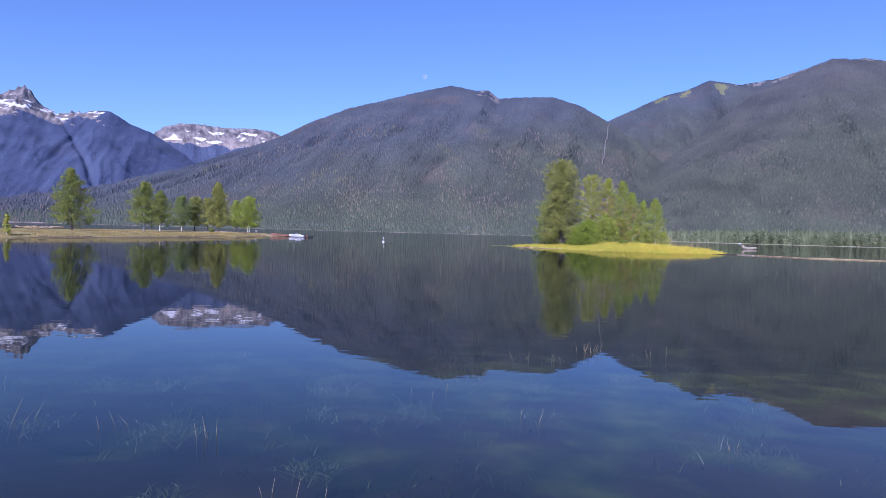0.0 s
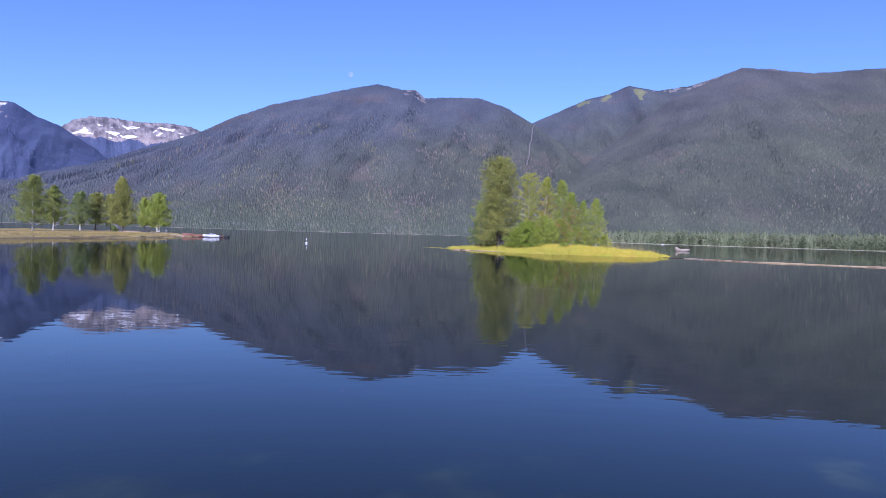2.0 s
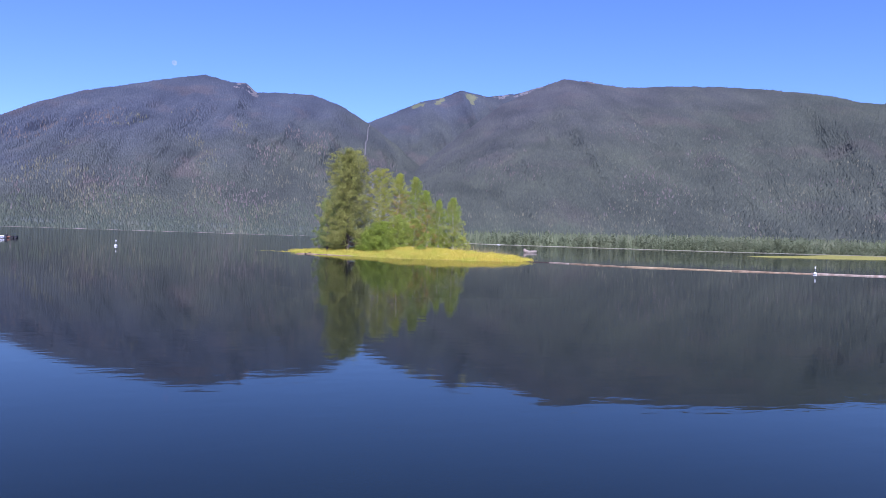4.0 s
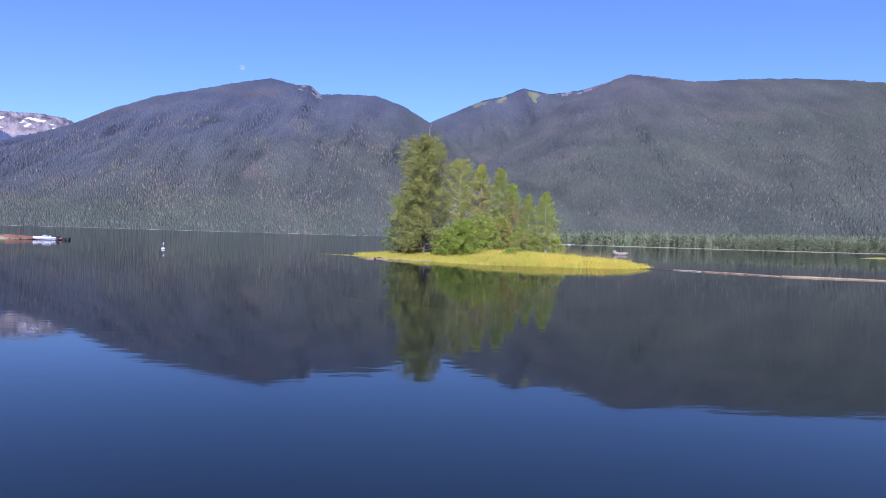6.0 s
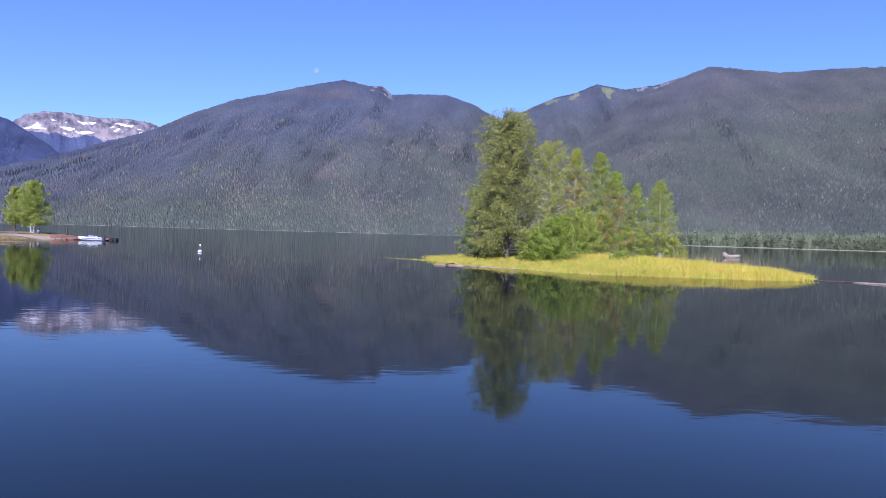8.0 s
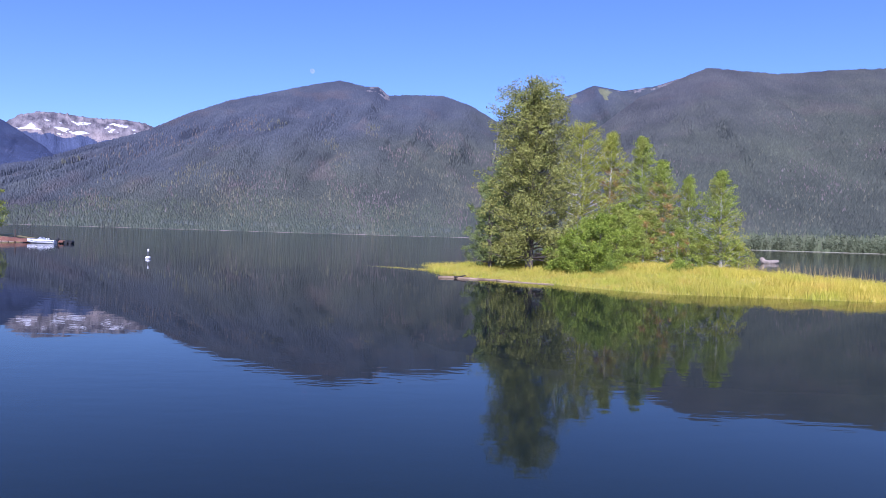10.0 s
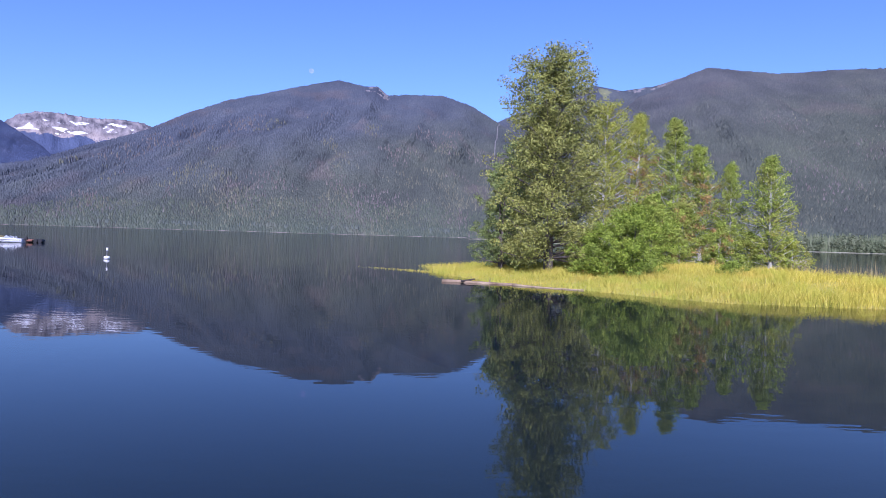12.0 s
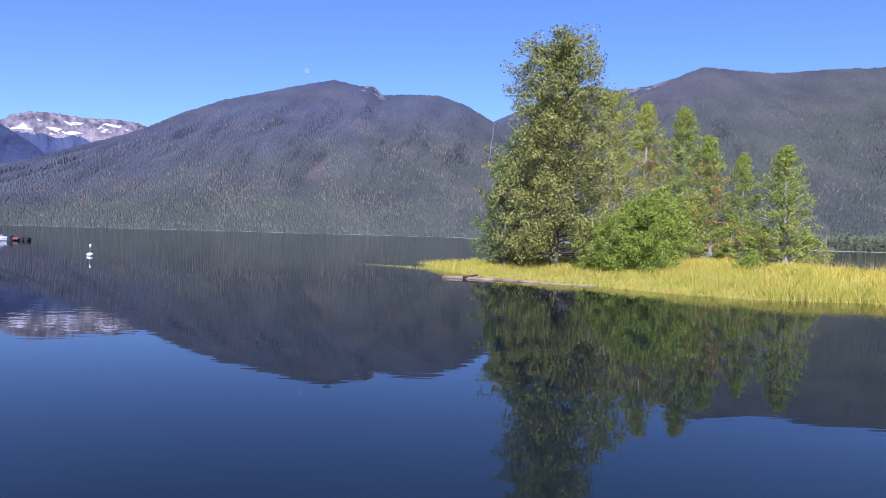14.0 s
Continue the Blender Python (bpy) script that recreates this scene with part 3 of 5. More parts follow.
# ---- low wooded delta on the far bank ----
def plot(name, poly, top, edge, step, mats, label, lumps=0.12, deep=-1.2, seed=0, low=None, power=2.0, cut=None, sink=-0.35):
    """Low land inside an outline: a bank of the given width up to a level top."""
    p = np.array(poly, float)
    lo, hi = p.min(0) - edge, p.max(0) + edge
    ux, uy = np.arange(lo[0], hi[0] + step, step), np.arange(lo[1], hi[1] + step, step)
    X, Y = np.meshgrid(ux, uy, indexing="ij")
    wob = np.array([fbm(a * 0.12 / edge * 3, b * 0.12 / edge * 3, seed) for a, b in zip(X.ravel(), Y.ravel())]).reshape(X.shape)
    d = inside(poly, X, Y) + wob * min(edge * 0.35, 3.0)
    t = np.clip(d / edge, -1, 1)
    Z = np.where(t > 0, top * (1 - (1 - t) ** power), deep * t * t) + lumps * wob * np.clip(t * 3, 0, 1)
    if low:
        Z = np.where(Z > 0, Z * np.interp(X, *low), Z)
    if cut:
        Z = cut(X, Y, Z)
    faces = grid_faces(*X.shape)
    faces = faces[(t.ravel()[faces] > -0.98).any(1)]
    ob = array_mesh(name, np.stack([X, Y, Z], -1).reshape(-1, 3), faces, mats, smooth=True)
    # sunk faces coloured near-black, as if little light reached them
    ob.data.materials.append(DEEP_DARK)
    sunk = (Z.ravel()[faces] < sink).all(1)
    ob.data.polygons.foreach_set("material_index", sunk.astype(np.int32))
    tagged(ob, label, "ground", kind="structure")
    return ob, (X, Y, Z, d, ux, uy, step)


def height_on(info, x, y):
    X, Y, Z, d, ux, uy, step = info
    a, b = (x - ux[0]) / step, (y - uy[0]) / step
    i, j = np.clip(a.astype(int), 0, len(ux) - 2), np.clip(b.astype(int), 0, len(uy) - 2)
    fa, fb = a - i, b - j
    f = lambda M: (M[i, j] * (1 - fa) + M[i + 1, j] * fa) * (1 - fb) + (M[i, j + 1] * (1 - fa) + M[i + 1, j + 1] * fa) * fb
    return f(Z), f(d)


delta_poly = [(130, 640), (187, 560), (250, 525), (340, 508), (440, 520), (560, 545), (760, 520), (1500, 500), (1650, 800), (1300, 1350), (900, 1500), (300, 1600), (120, 1200)]
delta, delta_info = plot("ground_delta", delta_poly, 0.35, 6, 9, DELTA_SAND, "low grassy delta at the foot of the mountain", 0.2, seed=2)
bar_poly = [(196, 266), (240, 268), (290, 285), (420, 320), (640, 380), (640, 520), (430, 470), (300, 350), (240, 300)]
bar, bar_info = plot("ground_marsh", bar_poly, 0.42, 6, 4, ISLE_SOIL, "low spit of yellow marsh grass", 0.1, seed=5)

rng = np.random.default_rng(8)
n = 13000
bx = 125 + rng.random(n) * 900
by = 500 + rng.random(n) ** 2.4 * 420
zz, dd = height_on(delta_info, bx, by)
ok = dd > 5
bx, by, zz = bx[ok], by[ok], zz[ok]
bh = (8 + 9 * rng.random(len(bx))) * np.interp(bx, [150, 500], [0.75, 1.05]) * (0.75 + 0.25 * np.clip((by - 500) / 80, 0, 1))

def leaf_cloud(rng, centres, spread, per, size, flat=0.75):
    """Leaves as small pointed blades round clump centres."""
    k = len(centres)
    c = np.repeat(centres, per, 0)
    sp = np.repeat(spread, per)[:, None]
    off = rng.normal(0, 1, (k * per, 3))
    off /= np.maximum(1, np.linalg.norm(off, axis=1, keepdims=True) / 1.5)
    p = c + off * sp * np.array([1, 1, flat])
    nrm = off * 0.8 + rng.normal(0, 0.45, (k * per, 3)) + np.array([0, 0, 0.35])
    nrm /= np.linalg.norm(nrm, axis=1, keepdims=True)
    u = np.cross(nrm, rng.normal(0, 1, (k * per, 3)))
    u /= np.linalg.norm(u, axis=1, keepdims=True) + 1e-9
    w = np.cross(nrm, u)
    L = (size * (0.6 + 0.8 * rng.random(k * per)))[:, None]
    q = np.stack([p - u * L * 0.5, p + w * L * 0.36 + nrm * L * 0.06, p + u * L * 0.5, p - w * L * 0.36 + nrm * L * 0.06], 1)
    return q.reshape(-1, 3), np.arange(k * per * 4).reshape(-1, 4)


front = by < np.interp(bx, [130, 187, 250, 340, 440, 560, 760], [640, 560, 525, 508, 520, 545, 520]) + 32
conifers("shore_wood", np.c_[bx, by, zz - 0.3][~front], bh[~front], bh[~front] * (0.24 + 0.16 * rng.random((~front).sum())), BELT, 9, "belt of mixed green trees along the delta", sides=5, tiers=((0.0, 0.7, 1.0), (0.3, 1.0, 0.7)))
fc, fh_ = np.repeat(np.c_[bx, by, zz][front], 8, 0), np.repeat(bh[front], 8)
up = 0.06 + 0.92 * rng.random(len(fc))
fc = fc + np.c_[rng.normal(0, 0.13, (len(fc), 2)) * (fh_ * (1.15 - up))[:, None], fh_ * up]
tagged(array_mesh("shore_leaves", *leaf_cloud(rng, fc, fh_ * 0.085, 6, 1.15, 1.2), BELT), "leafy fringe of the trees on the delta", "forest", kind="stuff")
fr = along([(-1290, 1905), (-700, 2004), (-300, 2014), (150, 2064), (420, 2154), (640, 2300)], rng.random(2600))
fh = (13 + 15 * rng.random(2600)) * (0.75 + 0.35 * np.sin(fr[:, 0] * 0.013) ** 2)
conifers("far_shore_wood", np.c_[fr[:, 0], fr[:, 1] + 14 + 30 * rng.random(2600), np.full(2600, 1.5)], fh, fh * 0.55, FARBELT, 10, "grey-green trees at the far water's edge", sides=5,
         tiers=((0.0, 0.5, 0.75), (0.2, 0.8, 1.0), (0.5, 1.0, 0.7)))


# ---- leafy trees ----
BARK = surface("grey_brown_bark", [(0.3, (0.07, 0.055, 0.045)), (0.7, (0.17, 0.14, 0.115))], 2.0, 0.9, 14, 0.02, stretch=(1, 1, 0.25))
PALE_BARK = surface("pale_aspen_bark", [(0.30, (0.22, 0.20, 0.16)), (0.45, (0.50, 0.47, 0.40)), (0.75, (0.66, 0.63, 0.56))], 2.2, 0.8, 18, 0.01, stretch=(1, 1, 0.6))
COTTONWOOD = foliage("cottonwood_leaves", [(0.0, (0.085, 0.092, 0.018)), (0.55, (0.225, 0.235, 0.046)), (1.0, (0.33, 0.335, 0.085))], 0.5, (0.215, 0.205, 0.050), (0.5, 0.7), 0.05, 0.5, 0.15)
ALDER = foliage("alder_leaves", [(0.0, (0.072, 0.096, 0.024)), (0.6, (0.155, 0.195, 0.048)), (1.0, (0.25, 0.305, 0.090))], 0.5, (0.14, 0.165, 0.045), (0.5, 0.7), 0.05, 0.5, 0.15)
BRIGHT = foliage("bright_shrub_leaves", [(0.0, (0.09, 0.128, 0.011)), (0.6, (0.180, 0.240, 0.019)), (1.0, (0.31, 0.37, 0.048))], 0.6, (0.17, 0.22, 0.04), (0.5, 0.7), 0.06, 0.6, 0.12)
ASPEN = foliage("aspen_leaves", [(0.0, (0.11, 0.15, 0.018)), (0.6, (0.235, 0.295, 0.034)), (1.0, (0.39, 0.44, 0.075))], 0.4, (0.24, 0.23, 0.05), (0.48, 0.68), 0.06, 0.6, 0.12)
GOLD = foliage("yellowing_leaves", [(0.0, (0.17, 0.20, 0.022)), (0.6, (0.28, 0.305, 0.036)), (1.0, (0.42, 0.42, 0.075))], 0.4, (0.34, 0.27, 0.05), (0.48, 0.66), 0.06, 0.6, 0.12)
SHADETREE = foliage("olive_shade_leaves", [(0.0, (0.09, 0.115, 0.022)), (0.6, (0.16, 0.195, 0.036)), (1.0, (0.27, 0.29, 0.060))], 0.4, (0.20, 0.19, 0.04), (0.5, 0.7), 0.06, 0.6, 0.12)
RUST = foliage("rust_red_leaves", [(0.0, (0.25, 0.135, 0.035)), (0.6, (0.42, 0.24, 0.070)), (1.0, (0.52, 0.35, 0.13))], 0.4, (0.3, 0.2, 0.05), (0.5, 0.7), 0.3, 0.5, 0.4)


def leafy_tree(name, at, H, R, profile, limbs, clumps, per, leaf, mats, seed, label, category="tree", group="", clear=0.08, stems=1, trunk_r=None, accent=None, rise=0.5, pick=0.0, tight=1.0, lumpy=1.0, sway=(0.0, 0.0)):
    """A tree: tapered stems, limbs that reach for an uneven crown, and leaves in clumps along them.
    profile: crown width over its height, as pairs; accent: (material, low, high, share) of clumps in other leaves."""
    rng = np.random.default_rng(seed)
    leafm, bark = mats
    root = empty(name, at, label, category, group)
    pf, pr = zip(*profile)
    r0 = trunk_r or H * 0.014 + 0.03
    axes = []
    for k in range(stems):
        bm = bmesh.new()
        a0 = rng.random() * 6.28
        o = np.array([math.cos(a0), math.sin(a0)]) * (0.0 if stems == 1 else R * 0.14)
        hk = H * (0.97 if k == 0 else 0.72 + 0.2 * rng.random())
        pts = [np.array([0, 0, -0.3])]
        bend = rng.normal(0, 0.012 * H, 2)
        for f in np.linspace(0, 1, 9):
            xy = o * (0.6 + 1.2 * f) + np.array(sway) * f + bend * f * f + rng.normal(0, 0.006 * H, 2) * f
            pts.append(np.array([xy[0], xy[1], hk * f]))
        pts[0][:2] = pts[1][:2]
        rad = [r0 * 1.35] + [r0 * (1 - 0.93 * f) * (1.15 if f == 0 else 1) + 0.008 for f in np.linspace(0, 1, 9)]
        tube(bm, pts, rad, 8, 0.12, rng)
        part("trunk", bm, bark, root)
        axes.append(np.array(pts[1:]))
    bm = bmesh.new()
    cen, spr = [], []
    ph = rng.random(4) * 6.28
    for i in range(limbs):
        f = clear + (1.0 - clear) * ((i + rng.random()) / limbs) ** 0.9
        ax = axes[i % stems]
        az = i * 2.39996 + rng.normal(0, 0.35)
        lump = 1 + lumpy * (0.13 * math.sin(2 * az + ph[0] + 3 * f) + 0.12 * math.sin(3 * az + ph[1] - 7 * f) + 0.08 * math.sin(5 * az + 15 * f + ph[2]))
        L = R * np.interp(f, pf, pr) * lump * (0.84 + 0.24 * rng.random())
        up = L * max(0.1, rise * (0.5 + f) + rng.normal(0, 0.1))
        zt = min(max(f * H - up, 0.06 * H), ax[-1][2] * 0.97)
        base = np.array([np.interp(zt, ax[:, 2], ax[:, 0]), np.interp(zt, ax[:, 2], ax[:, 1]), zt])
        tip = base + np.array([math.cos(az) * L, math.sin(az) * L, max(f * H - zt, -0.15 * L)])
        tip[2] = min(tip[2], H * (0.995 - 0.03 * rng.random()))
        mid = (base + tip) / 2 + np.array([0, 0, -0.06 * L]) + rng.normal(0, 0.04 * L, 3)
        br = max(0.012, r0 * 0.34 * (1 - 0.7 * f))
        tube(bm, [base, mid, tip], [br, br * 0.65, br * 0.2], 4)
        for c in range(clumps):
            g = 1.04 - (c + rng.random() * 0.7) / clumps * (0.92 if f > 0.25 else 0.6)
            q = base * (1 - g) + tip * g + rng.normal(0, 0.03 * R + 0.07 * L, 3)
            if rng.random() < pick:
                continue
            cen.append(q)
            spr.append((0.055 * R + 0.13 + 0.03 * L) * (0.7 + 0.6 * rng.random()))
    part("branchwork", bm, bark, root)["kind"] = "stuff"
    for ax in axes:
        for g in np.linspace(0.86, 1.0, 5):
            cen.append(ax[-1] * np.array([1, 1, g]) + rng.normal(0, 0.03 * R, 3))
            spr.append(0.08 * R + 0.08)
    cen, spr = np.array(cen), np.array(spr) * tight
    cen[:, 2] = np.maximum(cen[:, 2], spr * 0.6)
    if accent:
        am, lo, hi, share = accent
        side = rng.random(len(cen)) < share
        sel = side & (cen[:, 2] > lo * H) & (cen[:, 2] < hi * H)
        if sel.any():
            array_mesh("turning_leaves", *leaf_cloud(rng, cen[sel], spr[sel], per, leaf), am, root)["label"] = "rust-coloured dying leaves"
            cen, spr = cen[~sel], spr[~sel]
    array_mesh("crown", *leaf_cloud(rng, cen, spr, per, leaf), leafm, root)
    return root


# ---- island ----
isle_poly = [(5.2, 147), (6.8, 139.5), (8.8, 134.2), (11.4, 132.0), (13.8, 129.0), (16.2, 124.5), (19, 121.2), (24, 120.4), (30, 119.4), (35, 119.2), (38.4, 121.2),
             (40.6, 126), (41, 136), (40, 148), (34, 158), (24, 165), (12, 164), (4, 158)]
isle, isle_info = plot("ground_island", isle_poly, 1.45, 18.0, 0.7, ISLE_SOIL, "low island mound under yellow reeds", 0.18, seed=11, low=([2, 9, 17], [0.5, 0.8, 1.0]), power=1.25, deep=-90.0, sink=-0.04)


def ground_z(x, y):
    z, _ = height_on(isle_info, np.array([float(x)]), np.array([float(y)]))
    return float(z[0])


COLUMN = [(0, 0.55), (0.1, 0.95), (0.3, 1.0), (0.5, 0.88), (0.62, 0.78), (0.82, 0.78), (0.92, 0.68), (0.97, 0.5), (1, 0.25)]
SPIRE = [(0, 0.5), (0.15, 0.9), (0.35, 1.0), (0.55, 0.8), (0.75, 0.5), (0.9, 0.24), (1, 0.05)]
ASP = [(0, 0.55), (0.12, 0.9), (0.3, 1.0), (0.5, 0.95), (0.7, 0.72), (0.85, 0.42), (0.95, 0.2), (1, 0.06)]
FULL = [(0, 0.8), (0.2, 1.0), (0.5, 1.0), (0.75, 0.85), (0.9, 0.5), (1, 0.15)]
DOME = [(0, 0.75), (0.2, 1.0), (0.5, 0.98), (0.75, 0.75), (0.92, 0.4), (1, 0.1)]
ROUND = [(0, 0.5), (0.2, 0.9), (0.45, 1.0), (0.7, 0.8), (0.9, 0.42), (1, 0.1)]


def isle_tree(name, x, y, top, R, profile, limbs, clumps, per, leaf, *a, **k):
    z = ground_z(x, y)
    return leafy_tree(name, (x, y, z), top - z, R, profile, limbs, clumps, int(per * 1.4), leaf * 0.75, *a, tight=0.85, lumpy=0.5, **k)


isle_tree("cottonwood_tree", 13.7, 140.6, 18.6, 4.60, COLUMN, 165, 7, 52, 0.200, (COTTONWOOD, BARK), 131, "tall dense cottonwood with small grey-green leaves", clear=0.05, stems=2, trunk_r=0.24, rise=0.55, pick=0.08, sway=(0.5, 0.0))
isle_tree("alder_tree", 12.0, 149.5, 12.6, 3.25, FULL, 74, 5, 60, 0.187, (ALDER, BARK), 102, "dark green alder crowded beside a cottonwood", clear=0.03, stems=2)
isle_tree("alder_tree", 10.5, 146.4, 9.6, 2.35, FULL, 44, 5, 55, 0.178, (ALDER, BARK), 103, "lower dark green alder at the island's end", clear=0.03, stems=2)
isle_tree("aspen_tree", 20.6, 149.6, 16.5, 3.10, COLUMN, 100, 5, 36, 0.178, (GOLD, PALE_BARK), 104, "tall yellow-green aspen in leaf", group="island aspens", clear=0.1)
isle_tree("aspen_tree", 24.6, 151.8, 16.0, 3.0, ASP, 100, 5, 32, 0.178, (GOLD, PALE_BARK), 105, "slender yellowing aspen with rust-red patches", group="island aspens", clear=0.1, accent=(RUST, 0.42, 0.72, 0.42))
isle_tree("aspen_tree", 27.6, 150.0, 15.3, 2.75, ASP, 112, 5, 34, 0.168, (ASPEN, PALE_BARK), 106, "green pointed aspen with a white trunk", group="island aspens", clear=0.1)
isle_tree("aspen_tree", 29.9, 149.0, 12.6, 2.64, ASP, 92, 5, 30, 0.178, (ASPEN, PALE_BARK), 107, "green aspen with some rust-red leaves", group="island aspens", clear=0.1, accent=(RUST, 0.35, 0.8, 0.3))
isle_tree("aspen_tree", 31.6, 146.6, 10.8, 1.84, ASP, 80, 4, 29, 0.162, (ASPEN, PALE_BARK), 108, "young slim aspen with a pale trunk", group="island aspens", clear=0.12)
isle_tree("aspen_tree", 33.8, 143.2, 11.1, 2.42, ASP, 108, 4, 32, 0.165, (ASPEN, PALE_BARK), 109, "young aspen with two white stems and some yellow leaves", group="island aspens", clear=0.14, stems=2, accent=(GOLD, 0.05, 0.5, 0.5))
isle_tree("shrub", 18.2, 135.6, 5.9, 3.10, DOME, 56, 5, 64, 0.162, (BRIGHT, BARK), 110, "broad bright green shrub in front of the trees", "shrub", clear=0.02, stems=3, trunk_r=0.06)
isle_tree("shrub", 15.6, 137.0, 3.6, 1.80, DOME, 26, 4, 46, 0.153, (BRIGHT, BARK), 117, "small green shrub under a cottonwood", "shrub", clear=0.02, stems=3, trunk_r=0.04)
isle_tree("shrub", 22.6, 143.0, 7.4, 2.80, DOME, 46, 5, 49, 0.178, (ASPEN, BARK), 111, "tall leafy shrub among aspens", "shrub", clear=0.03, stems=2, trunk_r=0.07)
isle_tree("shrub", 26.2, 145.6, 7.0, 2.50, DOME, 42, 5, 49, 0.178, (ASPEN, PALE_BARK), 112, "tall leafy shrub with rust-red leaves", "shrub", clear=0.06, stems=2, trunk_r=0.06, accent=(RUST, 0.1, 0.9, 0.2))
isle_tree("shrub", 29.4, 144.6, 5.2, 1.80, DOME, 30, 4, 42, 0.162, (ASPEN, PALE_BARK), 113, "leafy young aspen shrub", "shrub", clear=0.1, stems=2, trunk_r=0.05, accent=(RUST, 0.1, 0.9, 0.2))
isle_tree("shrub", 32.2, 144.4, 4.4, 1.60, DOME, 26, 4, 42, 0.162, (ASPEN, PALE_BARK), 114, "low green shrub at an aspen's foot", "shrub", clear=0.1, stems=2, trunk_r=0.04)
isle_tree("shrub", 35.2, 142.6, 3.8, 1.70, ROUND, 22, 4, 31, 0.162, (GOLD, PALE_BARK), 115, "thin yellow-green shrub beside an aspen", "shrub", clear=0.15, stems=2, trunk_r=0.04)
isle_tree("shrub", 25.2, 133.0, 2.0, 0.95, DOME, 18, 4, 36, 0.128, (BRIGHT, BARK), 116, "small olive bush standing in the reeds", "shrub", clear=0.05, stems=2, trunk_r=0.03)

# reeds
def reed_material():
    """Grass in yellow, green and rusty drifts, with a shade for each blade."""
    m, nt, bs = material("yellow_reed_grass")
    g = nt.nodes.new("ShaderNodeNewGeometry")
    col = ramp(nt, [(0.0, (0.32, 0.290, 0.028)), (0.55, (0.51, 0.432, 0.046)), (0.9, (0.65, 0.52, 0.082)), (1.0, (0.74, 0.59, 0.17))], g.outputs["Random Per Island"])
    green = ramp(nt, [(0.48, (0, 0, 0)), (0.64, (0.7, 0.7, 0.7))], noise_tex(nt, 0.28, 4))
    rust = ramp(nt, [(0.52, (0, 0, 0)), (0.66, (0.75, 0.75, 0.75))], noise_tex(nt, 0.42, 5, stretch=(0.8, 1.3, 2)))
    sp = nt.nodes.new("ShaderNodeSeparateXYZ")
    nt.links.new(g.outputs["Position"], sp.inputs[0])
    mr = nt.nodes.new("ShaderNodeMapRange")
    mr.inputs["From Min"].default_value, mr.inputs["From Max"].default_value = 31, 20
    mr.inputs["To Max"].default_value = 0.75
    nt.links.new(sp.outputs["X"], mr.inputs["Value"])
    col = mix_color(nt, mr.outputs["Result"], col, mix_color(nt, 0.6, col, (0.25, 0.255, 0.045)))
    col = mix_color(nt, green, col, mix_color(nt, 0.65, col, (0.29, 0.35, 0.03)))
    col = mix_color(nt, rust, col, mix_color(nt, 0.7, col, (0.56, 0.36, 0.075)))
    nt.links.new(col, bs.inputs["Base Color"])
    bs.inputs["Roughness"].default_value, bs.inputs["Specular IOR Level"].default_value = 0.7, 0.1
    tr = nt.nodes.new("ShaderNodeBsdfTranslucent")
    nt.links.new(col, tr.inputs["Color"])
    mx = nt.nodes.new("ShaderNodeMixShader")
    mx.inputs["Fac"].default_value = 0.06
    nt.links.new(bs.outputs[0], mx.inputs[1])
    nt.links.new(tr.outputs[0], mx.inputs[2])
    nt.links.new(mx.outputs[0], nt.nodes["Material Output"].inputs["Surface"])
    return m


REED = reed_material()


def blades(rng, x, y, z, h, wide, lean):
    """Grass blades: two-piece bent strips."""
    n = len(x)
    a = rng.random(n) * 6.28
    sx, sy = np.cos(a) * wide * 0.5, np.sin(a) * wide * 0.5
    lx, ly = rng.normal(0, lean, n) * h, rng.normal(0, lean, n) * h
    b0 = np.stack([x - sx, y - sy, z], -1)
    b1 = np.stack([x + sx, y + sy, z], -1)
    m0 = np.stack([x - sx * 0.7 + lx * 0.35, y - sy * 0.7 + ly * 0.35, z + h * 0.58], -1)
    m1 = np.stack([x + sx * 0.7 + lx * 0.35, y + sy * 0.7 + ly * 0.35, z + h * 0.58], -1)
    t0 = np.stack([x + lx, y + ly, z + h], -1)
    v = np.stack([b0, b1, m1, m0, t0], 1).reshape(-1, 3)
    f = np.array([[0, 1, 2], [0, 2, 3], [3, 2, 4]])
    return v, (f[None] + (np.arange(n) * 5)[:, None, None]).reshape(-1, 3)


rng = np.random.default_rng(31)
n = 172000
rx, ry = 0 + 45 * rng.random(n), 117 + 50 * rng.random(n) ** 1.75
rz_, rd = height_on(isle_info, rx, ry)
ok = (rd > -1.0) & (rng.random(n) < np.clip(0.6 + rd * 0.3, 0.25, 1)) & ~((ry > 152) & (rng.random(n) < 0.5))
rx, ry, rz_, rd = rx[ok], ry[ok], rz_[ok], rd[ok]
tuft = np.array([fbm(a * 0.35, b * 0.35, 2, 3) for a, b in zip(rx, ry)])
rh = (0.32 + 0.40 * rng.random(len(rx)) ** 2 + 0.45 * tuft) * np.interp(rx, [8, 16, 26, 32], [0.8, 0.8, 1.0, 1.15])
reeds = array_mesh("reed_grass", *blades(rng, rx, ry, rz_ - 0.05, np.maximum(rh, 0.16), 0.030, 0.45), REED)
tagged(reeds, "yellow-green reed grass covering the island", "grass", kind="stuff")
# sparse reeds trailing from the island's end
n = 700
g = rng.random(n) ** 0.5
tx, ty = -3.2 + 9.2 * g + rng.normal(0, 0.25, n), 153.5 - 9.5 * g + rng.normal(0, 0.5 + 0.4 * g.mean(), n)
